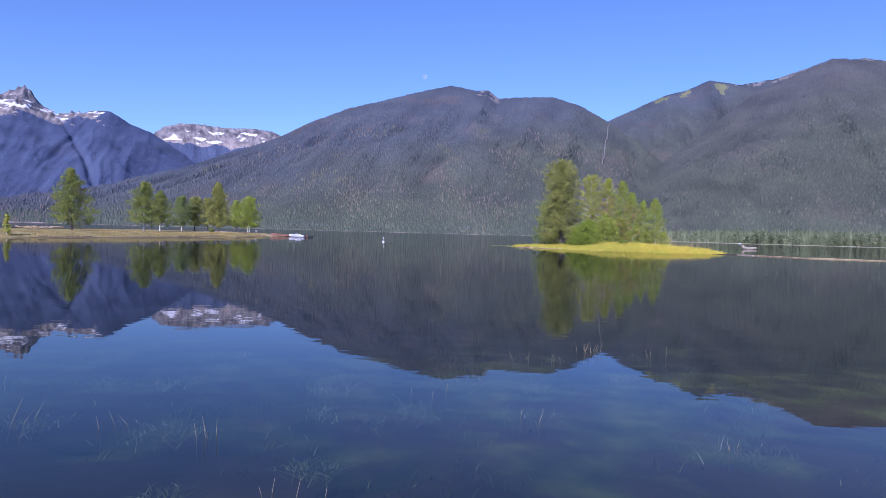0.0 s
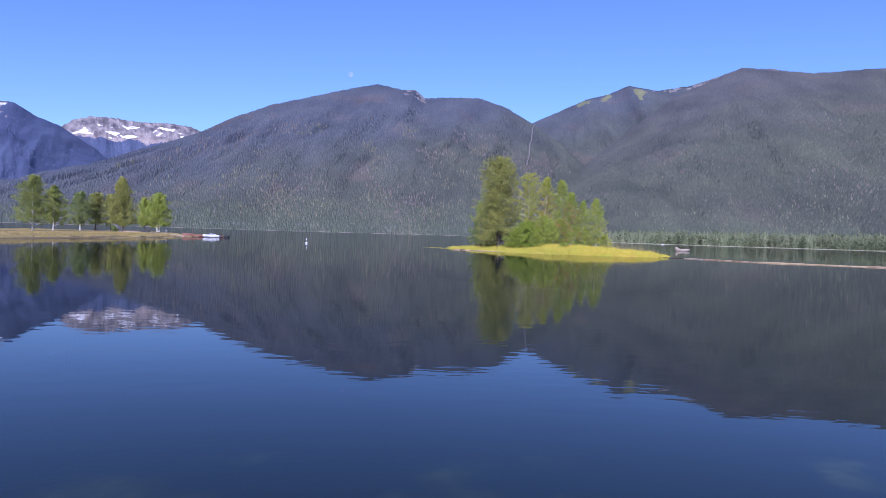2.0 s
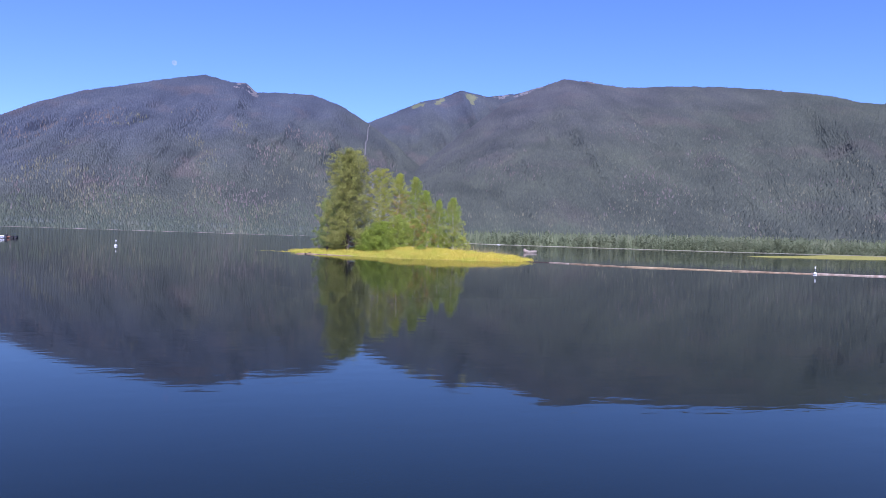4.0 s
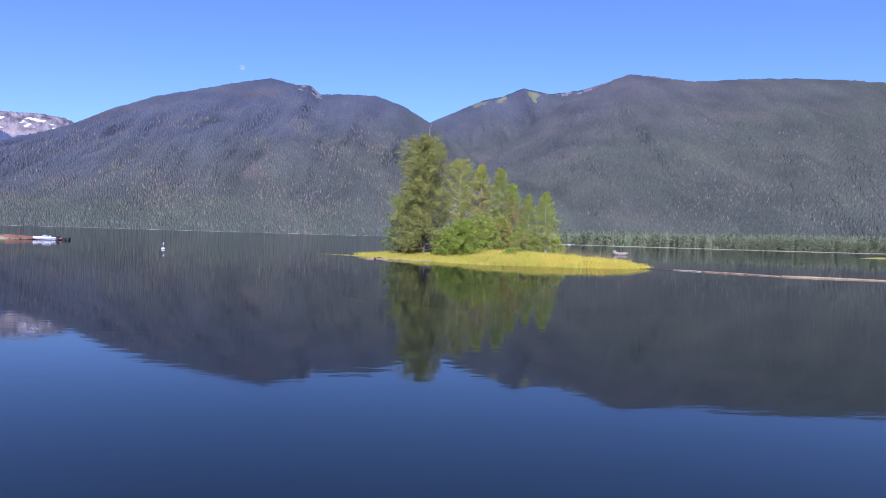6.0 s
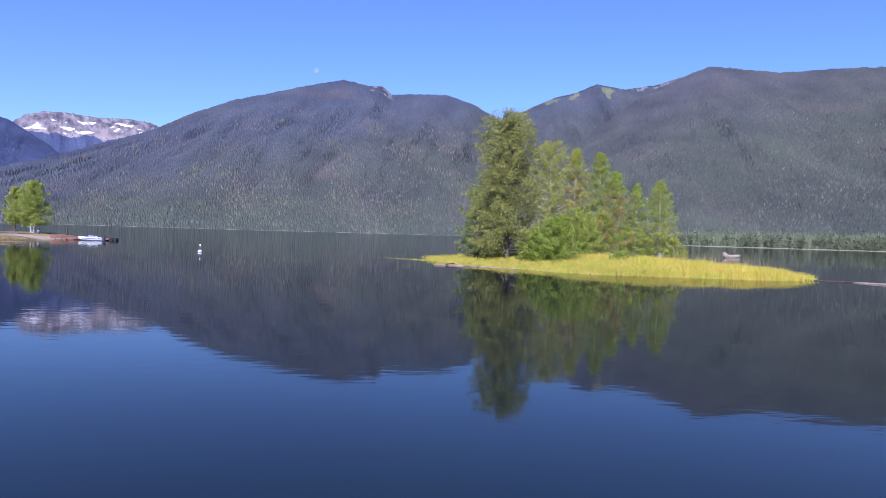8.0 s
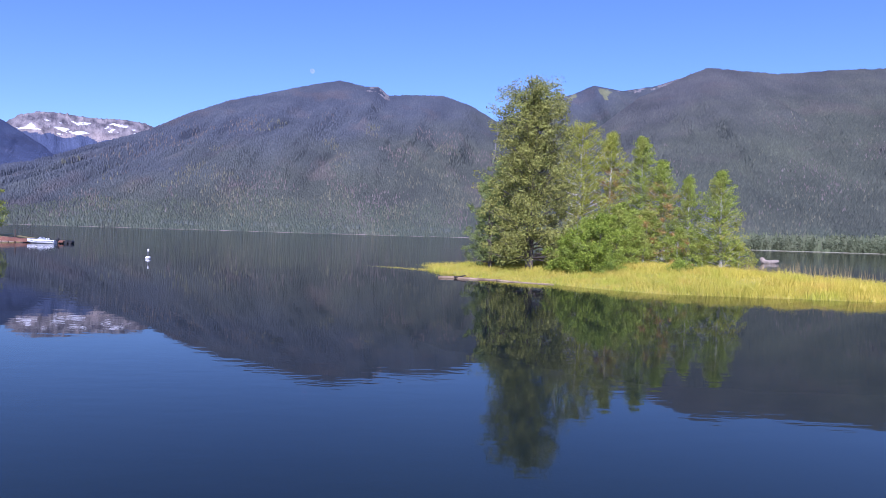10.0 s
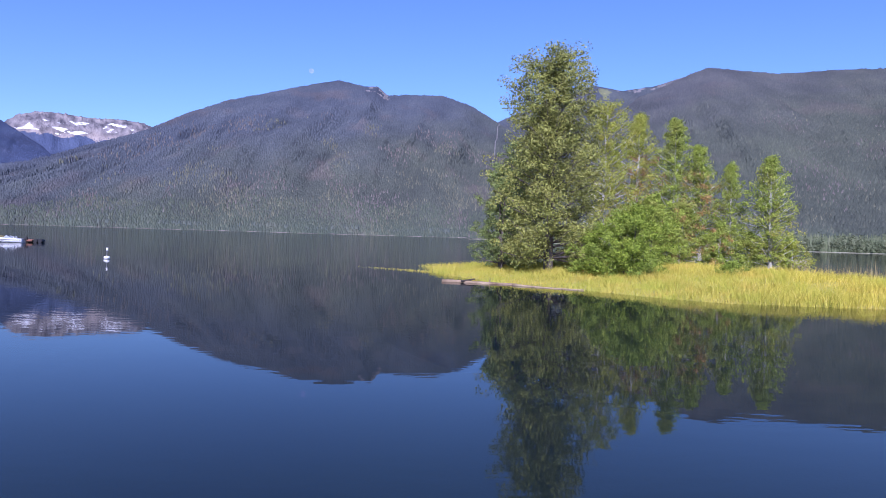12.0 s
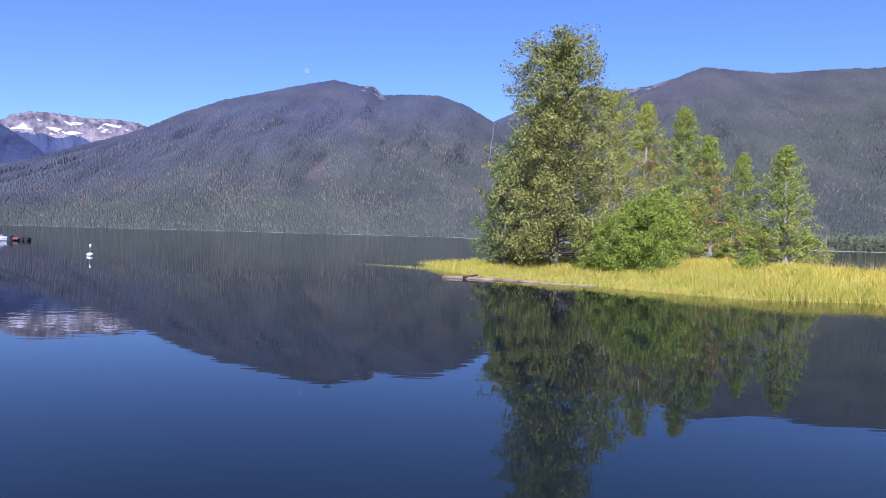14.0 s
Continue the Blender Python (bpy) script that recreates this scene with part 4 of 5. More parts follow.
tagged(array_mesh("reed_tail", *blades(rng, tx, ty, np.full(n, -0.1), 0.16 + 0.45 * g ** 3 * rng.random(n), 0.026, 0.15), REED), "thin line of reeds trailing into the water", "grass", kind="stuff")
# taller seeding stalks behind the crest
n = 520
sx_, sy_ = 33 + 11 * rng.random(n) ** 0.8, 128 + 16 * rng.random(n)
sz_, sd_ = height_on(isle_info, sx_, sy_)
ok = sd_ > 0.3
STALK = foliage("dry_reed_stalks", [(0.0, (0.17, 0.135, 0.06)), (1.0, (0.34, 0.27, 0.12))], through=0.1, rough=0.8)
tagged(array_mesh("reed_stalks", *blades(rng, sx_[ok], sy_[ok], sz_[ok], 1.2 + 0.75 * rng.random(ok.sum()), 0.035, 0.08), STALK), "dry brown seeding reed stalks", "grass", kind="stuff")

# ---- logs ----
LOGWOOD = surface("weathered_log", [(0.3, (0.19, 0.135, 0.095)), (0.55, (0.34, 0.27, 0.20)), (0.75, (0.48, 0.41, 0.33))], 1.2, 0.85, 12, 0.02, stretch=(1, 1, 1))
BLEACHED = surface("bleached_log", [(0.3, (0.20, 0.145, 0.075)), (0.7, (0.38, 0.29, 0.165))], 1.0, 0.8, 12, 0.01)
DRIFT = surface("sun_bleached_driftwood", [(0.3, (0.27, 0.215, 0.155)), (0.7, (0.45, 0.375, 0.285))], 1.0, 0.8, 10, 0.02)
REDLOG = surface("red_brown_log", [(0.3, (0.15, 0.100, 0.055)), (0.7, (0.36, 0.265, 0.165))], 1.2, 0.85, 12, 0.02)
DARKWOOD = surface("wet_dark_wood", [(0.3, (0.03, 0.022, 0.016)), (0.7, (0.08, 0.06, 0.045))], 2, 0.7, 14, 0.01)


def log_between(name, a, b, r0, r1, mat, label, group="", z0=0.02, z1=0.02, seed=0, stubs=0, kids=()):
    rng = np.random.default_rng(seed)
    a, b = np.array([*a, z0]), np.array([*b, z1])
    root = empty(name, tuple(a), label, "log", group)
    d = b - a
    L = np.linalg.norm(d)
    side = np.array([-d[1], d[0], 0]) / L
    pts, rad = [], []
    for k in range(9):
        t = k / 8
        pts.append(d * t + side * 0.012 * L * math.sin(t * 3 + seed) + np.array([0, 0, 0.02 * math.sin(5 * t + seed)]))
        rad.append((r0 + (r1 - r0) * t) * (0.9 if k in (0, 8) else 1))
    bm = bmesh.new()
    tube(bm, pts, rad, 10, 0.10, rng)
    part("stem", bm, mat, root)
    for k in range(stubs):
        t = 0.15 + 0.7 * rng.random()
        p = d * t
        q = p + side * rng.normal(0, 0.3) + np.array([0, 0, 0.25 + 0.25 * rng.random()])
        bm = bmesh.new()
        tube(bm, [p, (p + q) / 2, q], [r0 * 0.3, r0 * 0.22, r0 * 0.1], 6, 0.1, rng)
        part("branch_stub", bm, mat, root)
    return root


log_between("drift_log", (4.3, 133.6), (9.4, 132.0), 0.15, 0.10, REDLOG, "weathered reddish drift log at the island's edge", seed=1, stubs=1)
log_between("drift_log", (8.9, 131.3), (13.0, 128.3), 0.09, 0.05, BLEACHED, "thin bleached drift pole beside the reeds", seed=2)
log_between("drift_branch", (5.6, 133.0), (6.6, 133.4), 0.09, 0.05, DARKWOOD, "short dark broken branch lying over a log", z0=0.12, z1=0.24, seed=3)
log_between("drift_log", (31.5, 120.5), (33.6, 120.1), 0.05, 0.03, DARKWOOD, "thin dark stick at the reeds' edge", seed=4)
boom = [((39.2, 121.0), (42.8, 118.6), 0.10, DARKWOOD, "short dark log at the end of a boom"), ((42.7, 118.7), (44.6, 115.0), 0.11, LOGWOOD, "greyish floating boom log"),
        ((44.5, 115.1), (49.6, 107.0), 0.12, REDLOG, "slim reddish floating boom log"), ((49.5, 107.1), (62.2, 100.5), 0.14, BLEACHED, "long pale floating boom log"),
        ((62.0, 100.6), (71.8, 96.5), 0.14, REDLOG, "long red-brown floating boom log"), ((71.9, 96.5), (80.5, 92.8), 0.17, LOGWOOD, "long weathered floating boom log"),
        ((81.0, 92.6), (90.0, 88.8), 0.17, REDLOG, "red-brown floating boom log"), ((90.5, 88.6), (101, 84), 0.2, LOGWOOD, "weathered floating boom log"), ((101.5, 83.8), (113, 79), 0.2, REDLOG, "red-brown floating boom log")]
for k, (a, b, r, m, lab) in enumerate(boom):
    log_between("boom_log", a, b, r, r * 0.85, m, lab, "floating log boom", seed=10 + k)

# ---- floats ----
WHITE = plain("white_plastic", (0.80, 0.80, 0.78), 0.4, vary=0.1)
GREY = plain("grey_metal", (0.35, 0.35, 0.36), 0.4, 0.6)
DARK = plain("black_rubber", (0.02, 0.02, 0.022), 0.6)


def marker(x, y, r, pole, label, name="mooring_buoy"):
    root = empty(name, (x, y, 0), label, "buoy")
    bm = bmesh.new()
    bmesh.ops.create_uvsphere(bm, u_segments=20, v_segments=12, radius=r, matrix=Matrix.Translation((0, 0, r * 0.45)) @ Matrix.Diagonal((1.1, 1.1, 0.72, 1)))
    for f in bm.faces:
        f.smooth = True
    part("float", bm, WHITE, root)
    bm = bmesh.new()
    tube(bm, [(0, 0, r * 1.1), (0.02, 0, pole)], [0.045, 0.035], 8)
    part("pole", bm, GREY, root, "thin grey pole")
    bm = bmesh.new()
    tube(bm, [(0.02, 0, pole - 0.3), (0.02, 0, pole)], [0.09, 0.09], 10)
    part("cap", bm, WHITE, root, "white cap")
    return root


marker(-27.1, 154.8, 0.27, 1.1, "round white mooring buoy with a short pole")
marker(72.3, 96.3, 0.22, 1.05, "white float with a leaning pole on a log boom")

# bleached root log adrift behind the island
root = empty("drift_stump", (72.8, 206.2, 0), "bleached drift log with an upturned root end", "log", rz=30)
bm = bmesh.new()
tube(bm, [(0.1, 0, 1.15), (0.0, 0, 0.75), (0.35, 0, 0.35), (1.6, 0.05, 0.18), (3.2, 0.1, 0.2), (4.6, 0, 0.32), (5.6, 0, 0.42)], [0.26, 0.46, 0.54, 0.52, 0.46, 0.40, 0.28], 12, 0.12, np.random.default_rng(4))
part("stem", bm, DRIFT, root)
bm = bmesh.new()
for a in range(5):
    w = a * 1.25
    tube(bm, [(0.0, 0, 0.8), (-0.1 + 0.25 * math.cos(w), 0.3 * math.sin(w), 0.98), (-0.15 + 0.4 * math.cos(w), 0.45 * math.sin(w), 1.1)], [0.12, 0.08, 0.03], 6)
part("root_fan", bm, DRIFT, root)


def hull(bm, L, B, D, bow=0.45, sections=14):
    """A boat's hull, bow towards -x: sections from stem to transom with keel, chine and sheer."""
    rows = []
    for k in range(sections):
        t = k / (sections - 1)
        w = B / 2 * min(1, (t / bow) ** 0.6 if t < bow else 1) * (1 - 0.06 * max(0, t - 0.7))
        keel = D * (0.55 * max(0, 1 - t / 0.35) ** 2) - 0.12
        sheer = D * (1 + 0.28 * (1 - t) ** 1.5)
        x = -L / 2 + L * t - 0.25 * D * max(0, 1 - t * 4)
        prof = [(0, keel), (0.7 * w, keel + 0.12 + 0.1 * (1 - t)), (0.93 * w, keel + 0.4 * (sheer - keel)), (w, sheer - 0.05), (w * 0.97, sheer), (w * 0.82, sheer - 0.01)]
        rows.append([bm.verts.new((x, y, z)) for y, z in prof] + [bm.verts.new((x, -y, z)) for y, z in prof[:0:-1]])
    m = len(rows[0])
    for r0, r1 in zip(rows, rows[1:]):
        for j in range(m):
            if j == 5:
                continue
            bm.faces.new((r0[j], r0[(j + 1) % m], r1[(j + 1) % m], r1[j])).smooth = True
    bm.faces.new(rows[-1])
    return rows


GEL = plain("white_gelcoat", (0.82, 0.82, 0.82), 0.25, vary=0.06)
NAVY = plain("dark_stripe", (0.03, 0.035, 0.06), 0.35)
TINT = plain("smoked_screen", (0.34, 0.37, 0.40), 0.15)


def motor_boat(at, rz, L=5.6, B=2.1, label="white open motorboat moored at a red dock"):
    root = empty("motorboat", at, label, "boat", rz=rz)
    bm = bmesh.new()
    hull(bm, L, B, 0.66)
    bmesh.ops.recalc_face_normals(bm, faces=bm.faces)
    part("hull", bm, GEL, root)
    bm = bmesh.new()
    box(bm, (L * 0.36, B * 0.72, 0.08), (-L * 0.22, 0, 0.74), 0.03, ry=4)
    part("foredeck", bm, GEL, root)
    bm = bmesh.new()
    box(bm, (L * 0.55, B * 0.74, 0.06), (L * 0.2, 0, 0.25), 0.01)
    part("cockpit_floor", bm, GREY, root)
    bm = bmesh.new()
    for y0, y1 in ((-0.75, 0.75),):
        vs = [bm.verts.new(p) for p in ((-0.55, -0.75, 0.74), (-0.1, -0.68, 1.2), (0.85, -0.82, 0.72), (-0.55, 0.75, 0.74), (-0.1, 0.68, 1.2), (0.85, 0.82, 0.72), (-0.8, 0, 0.78), (-0.25, 0, 1.22))]
        for f in ((0, 6, 7, 1), (6, 3, 4, 7), (0, 1, 2), (3, 5, 4)):
            bm.faces.new([vs[i] for i in f])
    bm.normal_update()
    bmesh.ops.solidify(bm, geom=bm.faces[:], thickness=0.03)
    part("windscreen", bm, TINT, root, "low smoked windscreen")
    for y in (-0.5, 0.5):
        bm = bmesh.new()
        box(bm, (0.5, 0.5, 0.14), (0.75, y, 0.55), 0.04)
        box(bm, (0.12, 0.5, 0.5), (1.0, y, 0.75), 0.04)
        part("seat", bm, WHITE, root)
    for y in (-1, 1):
        bm = bmesh.new()
        box(bm, (L * 0.8, 0.02, 0.10), (0.3, y * B * 0.495, 0.45), 0.005)
        part("side_stripe", bm, NAVY, root, "dark side stripe")
    bm = bmesh.new()
    box(bm, (0.5, 0.42, 0.5), (L / 2 + 0.32, 0, 0.75), 0.1)
    box(bm, (0.22, 0.16, 0.9), (L / 2 + 0.28, 0, 0.15), 0.04)
    part("outboard_motor", bm, DARK, root, "black outboard motor")
    return root


motor_boat((-64.2, 206.8, 0.0), 6, 4.7, 1.9)
dinghy = empty("dinghy", (176, 524, 0), "small white dinghy far out on the lake", "boat", rz=10)
bm = bmesh.new()
hull(bm, 2.2, 1.1, 0.45)
bmesh.ops.recalc_face_normals(bm, faces=bm.faces)
part("hull", bm, GEL, dinghy)
for x in (-0.2, 0.6):
    bm = bmesh.new()
    box(bm, (0.22, 0.95, 0.05), (x, 0, 0.34), 0.01)
    part("thwart", bm, GREY, dinghy)

# ---- grassy spit with the boat launch ----
spit_poly = [(-260, 0), (-130, 30), (-92, 66), (-77, 92), (-71, 120), (-68.5, 150), (-68, 178), (-69.5, 194), (-68.5, 204), (-71, 213), (-82, 234), (-92, 256), (-108, 262), (-124, 246),
             (-122, 205), (-118, 165), (-125, 120), (-160, 80), (-280, 60)]
spit, spit_info = plot("ground_spit", spit_poly, 0.95, 9.0, 1.6, SOIL, "low spit of dry mown grass beside the lake", 0.10, seed=7,
                       cut=lambda X, Y, Z: np.where((X > -87) & (Y > 196) & (Y < 216), np.minimum(Z, np.interp(X, [-86, -70.5], [1.0, -0.4]) - 0.15), Z))


def spit_z(x, y):
    return float(height_on(spit_info, np.array([float(x)]), np.array([float(y)]))[0][0])


def spit_tree(x, y, top, R, profile, limbs, clumps, per, leaf, *a, **k):
    z = spit_z(x, y)
    return leafy_tree("shade_tree", (x, y, z), top - z, R, profile, limbs, clumps, int(per * 2.0), leaf * 0.68, *a, group="trees on the spit", tight=1.1, lumpy=0.6, **k)


spit_tree(-93.0, 136.0, 14.4, 4.9, SPIRE, 60, 5, 29, 0.33, (SHADETREE, BARK), 201, "large single round-crowned broadleaf tree", clear=0.16, pick=0.1)
spit_tree(-93.4, 167.0, 13.9, 4.0, ROUND, 54, 5, 29, 0.33, (SHADETREE, PALE_BARK), 202, "leafy tree with a white trunk", clear=0.2)
spit_tree(-97.8, 184.0, 12.4, 3.6, ROUND, 46, 5, 29, 0.33, (SHADETREE, PALE_BARK), 203, "leafy tree with a pale trunk", clear=0.2)
spit_tree(-101.5, 205.0, 12.2, 3.8, ROUND, 46, 5, 29, 0.34, (ALDER, PALE_BARK), 204, "darker leafy tree with a pale trunk", clear=0.22)
spit_tree(-99.5, 210.0, 12.3, 2.9, COLUMN, 46, 5, 26, 0.33, (COTTONWOOD, BARK), 205, "upright leafy tree with a dark trunk", clear=0.2)
spit_tree(-96.0, 212.0, 12.0, 2.6, COLUMN, 40, 5, 26, 0.33, (COTTONWOOD, BARK), 206, "upright olive-green tree with a dark trunk", clear=0.2)
spit_tree(-88.4, 203.0, 16.5, 3.9, SPIRE, 84, 6, 34, 0.31, (COTTONWOOD, BARK), 207, "dense egg-shaped tree with dark foliage", clear=0.14)
spit_tree(-91.6, 237.0, 13.9, 4.0, ROUND, 76, 6, 32, 0.32, (ASPEN, PALE_BARK), 208, "bright round tree with white trunks near the ramp", clear=0.2, stems=2)
spit_tree(-97.4, 240.0, 12.4, 3.0, ROUND, 48, 5, 29, 0.34, (ASPEN, BARK), 209, "yellow-green tree near the boat ramp", clear=0.22)
spit_tree(-79.0, 98.0, 3.7, 0.6, SPIRE, 22, 3, 8, 0.26, (GOLD, PALE_BARK), 210, "slim young tree on the spit", clear=0.08)
z = spit_z(-89.5, 203.2)
leafy_tree("shrub", (-90.4, 202.4, z), 1.6, 1.0, DOME, 14, 4, 14, 0.25, (ALDER, BARK), 211, "small dark bush at a tree's foot", "shrub", clear=0.05, stems=2, trunk_r=0.03)

# mown dry grass and the taller fringe on the bank
rng = np.random.default_rng(77)
n = 60000
gx_, gy_ = -130 + 64 * rng.random(n), 60 + 150 * rng.random(n)
gz_, gd_ = height_on(spit_info, gx_, gy_)
ok = (gd_ > 0.3) & (gd_ < 14) & ~((gx_ > -88) & (gy_ > 194))
gx_, gy_, gz_, gd_ = gx_[ok], gy_[ok], gz_[ok], gd_[ok]
DRYGRASS = foliage("dry_bank_grass", [(0.0, (0.23, 0.165, 0.05)), (0.6, (0.36, 0.265, 0.085)), (1.0, (0.48, 0.36, 0.15))], 0.12, (0.22, 0.20, 0.055), (0.45, 0.65), 0.2, 0.7, 0.2)
tagged(array_mesh("bank_grass", *blades(rng, gx_, gy_, gz_ - 0.03, 0.12 + 0.28 * rng.random(len(gx_)) * np.clip(1.4 - gd_ * 0.12, 0.3, 1), 0.09, 0.25), DRYGRASS), "dry yellowish grass on the spit's bank", "grass", kind="stuff")

# pale bare bank at the waterline
edge = along([(-92, 66), (-77, 92), (-71, 120), (-68.5, 150), (-68, 178), (-69.5, 194)], np.linspace(0, 1, 90))
dirv = np.gradient(edge, axis=0)
nrm = np.stack([-dirv[:, 1], dirv[:, 0]], -1) / np.linalg.norm(dirv, axis=1, keepdims=True)
rows = [np.c_[edge + nrm * w, np.maximum(height_on(spit_info, *(edge + nrm * w).T)[0], -0.25) + lift] for w, lift in ((-0.8, 0.02), (0.1, 0.04), (0.6, 0.04), (1.1, 0.0))]
bank = np.stack(rows, 1)
tagged(array_mesh("bank_sand", bank.reshape(-1, 3), grid_faces(90, 4), BANK, smooth=True), "bare sandy edge of the spit", "shore", kind="structure")

CONCRETE = surface("ramp_concrete", [(0.3, (0.40, 0.29, 0.19)), (0.7, (0.52, 0.39, 0.27))], 0.5, 0.9, 6, 0.01)
bm = bmesh.new()
for a0, a1, b0, b1 in (((-86, 198, 1.0), (-86, 214, 1.0), (-70.5, 214, -0.4), (-70.5, 198, -0.4)), ((-104, 222, 1.0), (-104, 212, 1.0), (-86, 212, 1.0), (-86, 222, 1.0))):
    bm.faces.new([bm.verts.new(p) for p in (a0, a1, b0, b1)])
bm.normal_update()
bmesh.ops.solidify(bm, geom=bm.faces[:], thickness=0.2)
ramp_ob = part("boat_ramp", bm, CONCRETE)
tagged(ramp_ob, "pale concrete boat ramp running into the lake", "ramp", kind="structure")

# ---- dock ----
DOCKRED = surface("red_brown_decking", [(0.3, (0.15, 0.066, 0.042)), (0.7, (0.27, 0.132, 0.092))], 0.8, 0.8, 9, 0.006)
dock = empty("floating_dock", (-72.8, 209.6, 0), "red-brown floating dock with black floats", "dock", rz=0)
for k in range(26):
    bm = bmesh.new()
    x = 0.24 + k * 0.44
    zk = 0.5 if k > 12 else 0.5 + (12 - k) * 0.035
    box(bm, (0.41, 2.0, 0.06), (x, 0, zk), 0.01)
    part("plank", bm, DOCKRED, dock)
for y in (-1.02, 1.02):
    bm = bmesh.new()
    for (x0, z0, d0), (x1, z1, d1) in (((-0.6, 1.05, 0.75), (5.6, 0.62, 0.5)), ((5.6, 0.62, 0.5), (11.5, 0.56, 0.34))):
        q = [bm.verts.new(p) for yy in (y - 0.05, y + 0.05) for p in ((x0, yy, z0), (x1, yy, z1), (x1, yy, z1 - d1), (x0, yy, z0 - d0))]
        for f in ((0, 1, 2, 3), (7, 6, 5, 4), (0, 4, 5, 1), (1, 5, 6, 2), (2, 6, 7, 3), (3, 7, 4, 0)):
            bm.faces.new([q[k] for k in f])
    part("side_beam", bm, DOCKRED, dock)
for k in range(4):
    bm = bmesh.new()
    box(bm, (1.0, 1.7, 0.42), (4.6 + k * 1.9, 0, 0.16), 0.05)
    part("float", bm, DARK, dock, "black plastic float")
for k in range(4):
    bm = bmesh.new()
    tube(bm, [(0.4 + k * 1.3, -1.0, -0.6), (0.4 + k * 1.3, -1.0, 0.9 - 0.1 * k)], [0.07, 0.07], 6)
    part("ramp_post", bm, DARKWOOD, dock)
bm = bmesh.new()
tube(bm, [(1.6, 1.5, -2), (1.6, 1.5, 2.5)], [0.14, 0.13], 10)
part("piling", bm, DARKWOOD, dock, "dark upright piling")
for k in range(2):
    bm = bmesh.new()
    tube(bm, [(11.8 + 0.75 * k, -0.6, 0.28), (11.8 + 0.75 * k, 0.6, 0.28)], [0.33, 0.33], 14)
    part("tyre_fender", bm, DARK, dock, "black tyre fender")

# ---- park furniture ----
WOOD = surface("picnic_wood", [(0.3, (0.10, 0.07, 0.05)), (0.7, (0.20, 0.15, 0.11))], 2, 0.8, 14, 0.004, stretch=(0.3, 2, 2))


def picnic_table(x, y, rz):
    t = empty("picnic_table", (x, y, spit_z(x, y)), "brown wooden picnic table on dry grass", "table", rz=rz)
    for k in range(5):
        bm = bmesh.new()
        box(bm, (1.8, 0.14, 0.04), (0, -0.3 + 0.15 * k, 0.75), 0.006)
        part("table_board", bm, WOOD, t)
    for s in (-1, 1):
        bm = bmesh.new()
        box(bm, (1.8, 0.26, 0.04), (0, s * 0.7, 0.45), 0.006)
        part("bench", bm, WOOD, t)
        for q in (-1, 1):
            bm = bmesh.new()
            tube(bm, [(s * 0.65, q * 0.7, 0), (s * 0.65, q * 0.25, 0.74)], [0.05, 0.05], 5)
            part("leg", bm, WOOD, t)
    return t


tb = picnic_table(-93.5, 232.0, 15)
copy_thing(tb, pose(-101.0, 214.0, spit_z(-101, 214), 0, 0, -20))

can = empty("litter_bin", (-84.6, 226.0, spit_z(-84.6, 226)), "pale grey litter bin with a dark lid", "bin")
bm = bmesh.new()
tube(bm, [(0, 0, 0), (0, 0, 0.5), (0, 0, 0.95)], [0.33, 0.35, 0.36], 16)
part("drum", bm, GREY, can)
bm = bmesh.new()
tube(bm, [(0, 0, 0.95), (0, 0, 1.05), (0, 0, 1.16)], [0.39, 0.36, 0.2], 16)
part("lid", bm, DARK, can, "dark domed lid")

CABIN = plain("pale_grey_panel", (0.24, 0.25, 0.28), 0.6, vary=0.12)
cab = empty("toilet_cabin", (-106.5, 240, spit_z(-106.5, 240)), "pale grey toilet cabin among trees", "cabin", rz=-25)
bm = bmesh.new()
box(bm, (1.9, 1.9, 2.3), (0, 0, 1.15), 0.03)
part("wall", bm, CABIN, cab)
bm = bmesh.new()
box(bm, (2.2, 2.2, 0.14), (0, 0, 2.39), 0.05)
part("roof", bm, CABIN, cab)
bm = bmesh.new()
box(bm, (0.8, 0.05, 1.95), (0, -0.98, 1.0), 0.01)
door = part("door", bm, GREY, cab, "grey door")
bm = bmesh.new()
box(bm, (0.12, 0.06, 0.03), (0.3, -1.03, 1.0), 0.01)
part("handle", bm, DARK, door)

# driftwood heaped on the spit
rng = random.Random(5)
for k in range(16):
    a = rng.uniform(-0.7, 0.7)
    L = rng.uniform(1.5, 3.6)
    px, py = -100.5 + rng.uniform(-5.5, 3), 135 + rng.uniform(-2, 3)
    z = spit_z(px, py)
    log_between("drift_log", (px, py), (px + L * math.cos(a), py + L * math.sin(a)), rng.uniform(0.12, 0.24), 0.1, rng.choice([BLEACHED, BLEACHED, LOGWOOD, REDLOG]),
                "bleached driftwood log in a heap on the spit", "driftwood heap", z + 0.15 + rng.random() * 0.5, z + 0.15 + rng.random() * 0.6, seed=50 + k)
for k, (px, py, L) in enumerate(((-70.2, 104, 2.6), (-69.2, 137, 3.2), (-74.5, 99, 1.8), (-68.6, 168, 2.2))):
    log_between("drift_log", (px, py), (px + 0.4, py + L), 0.09, 0.06, BLEACHED if k < 3 else DARKWOOD, "bleached log stranded on the bank", z0=0.3, z1=0.32, seed=80 + k)
bm = bmesh.new()
tube(bm, [(0, 0, -0.3), (0, 0, 1.3)], [0.06, 0.05], 8)
ps = tagged(part("marker_post", bm, DARKWOOD), "short dark wooden post on the bank", "post")
ps.location = (-70.5, 179.5, spit_z(-70.5, 179.5))

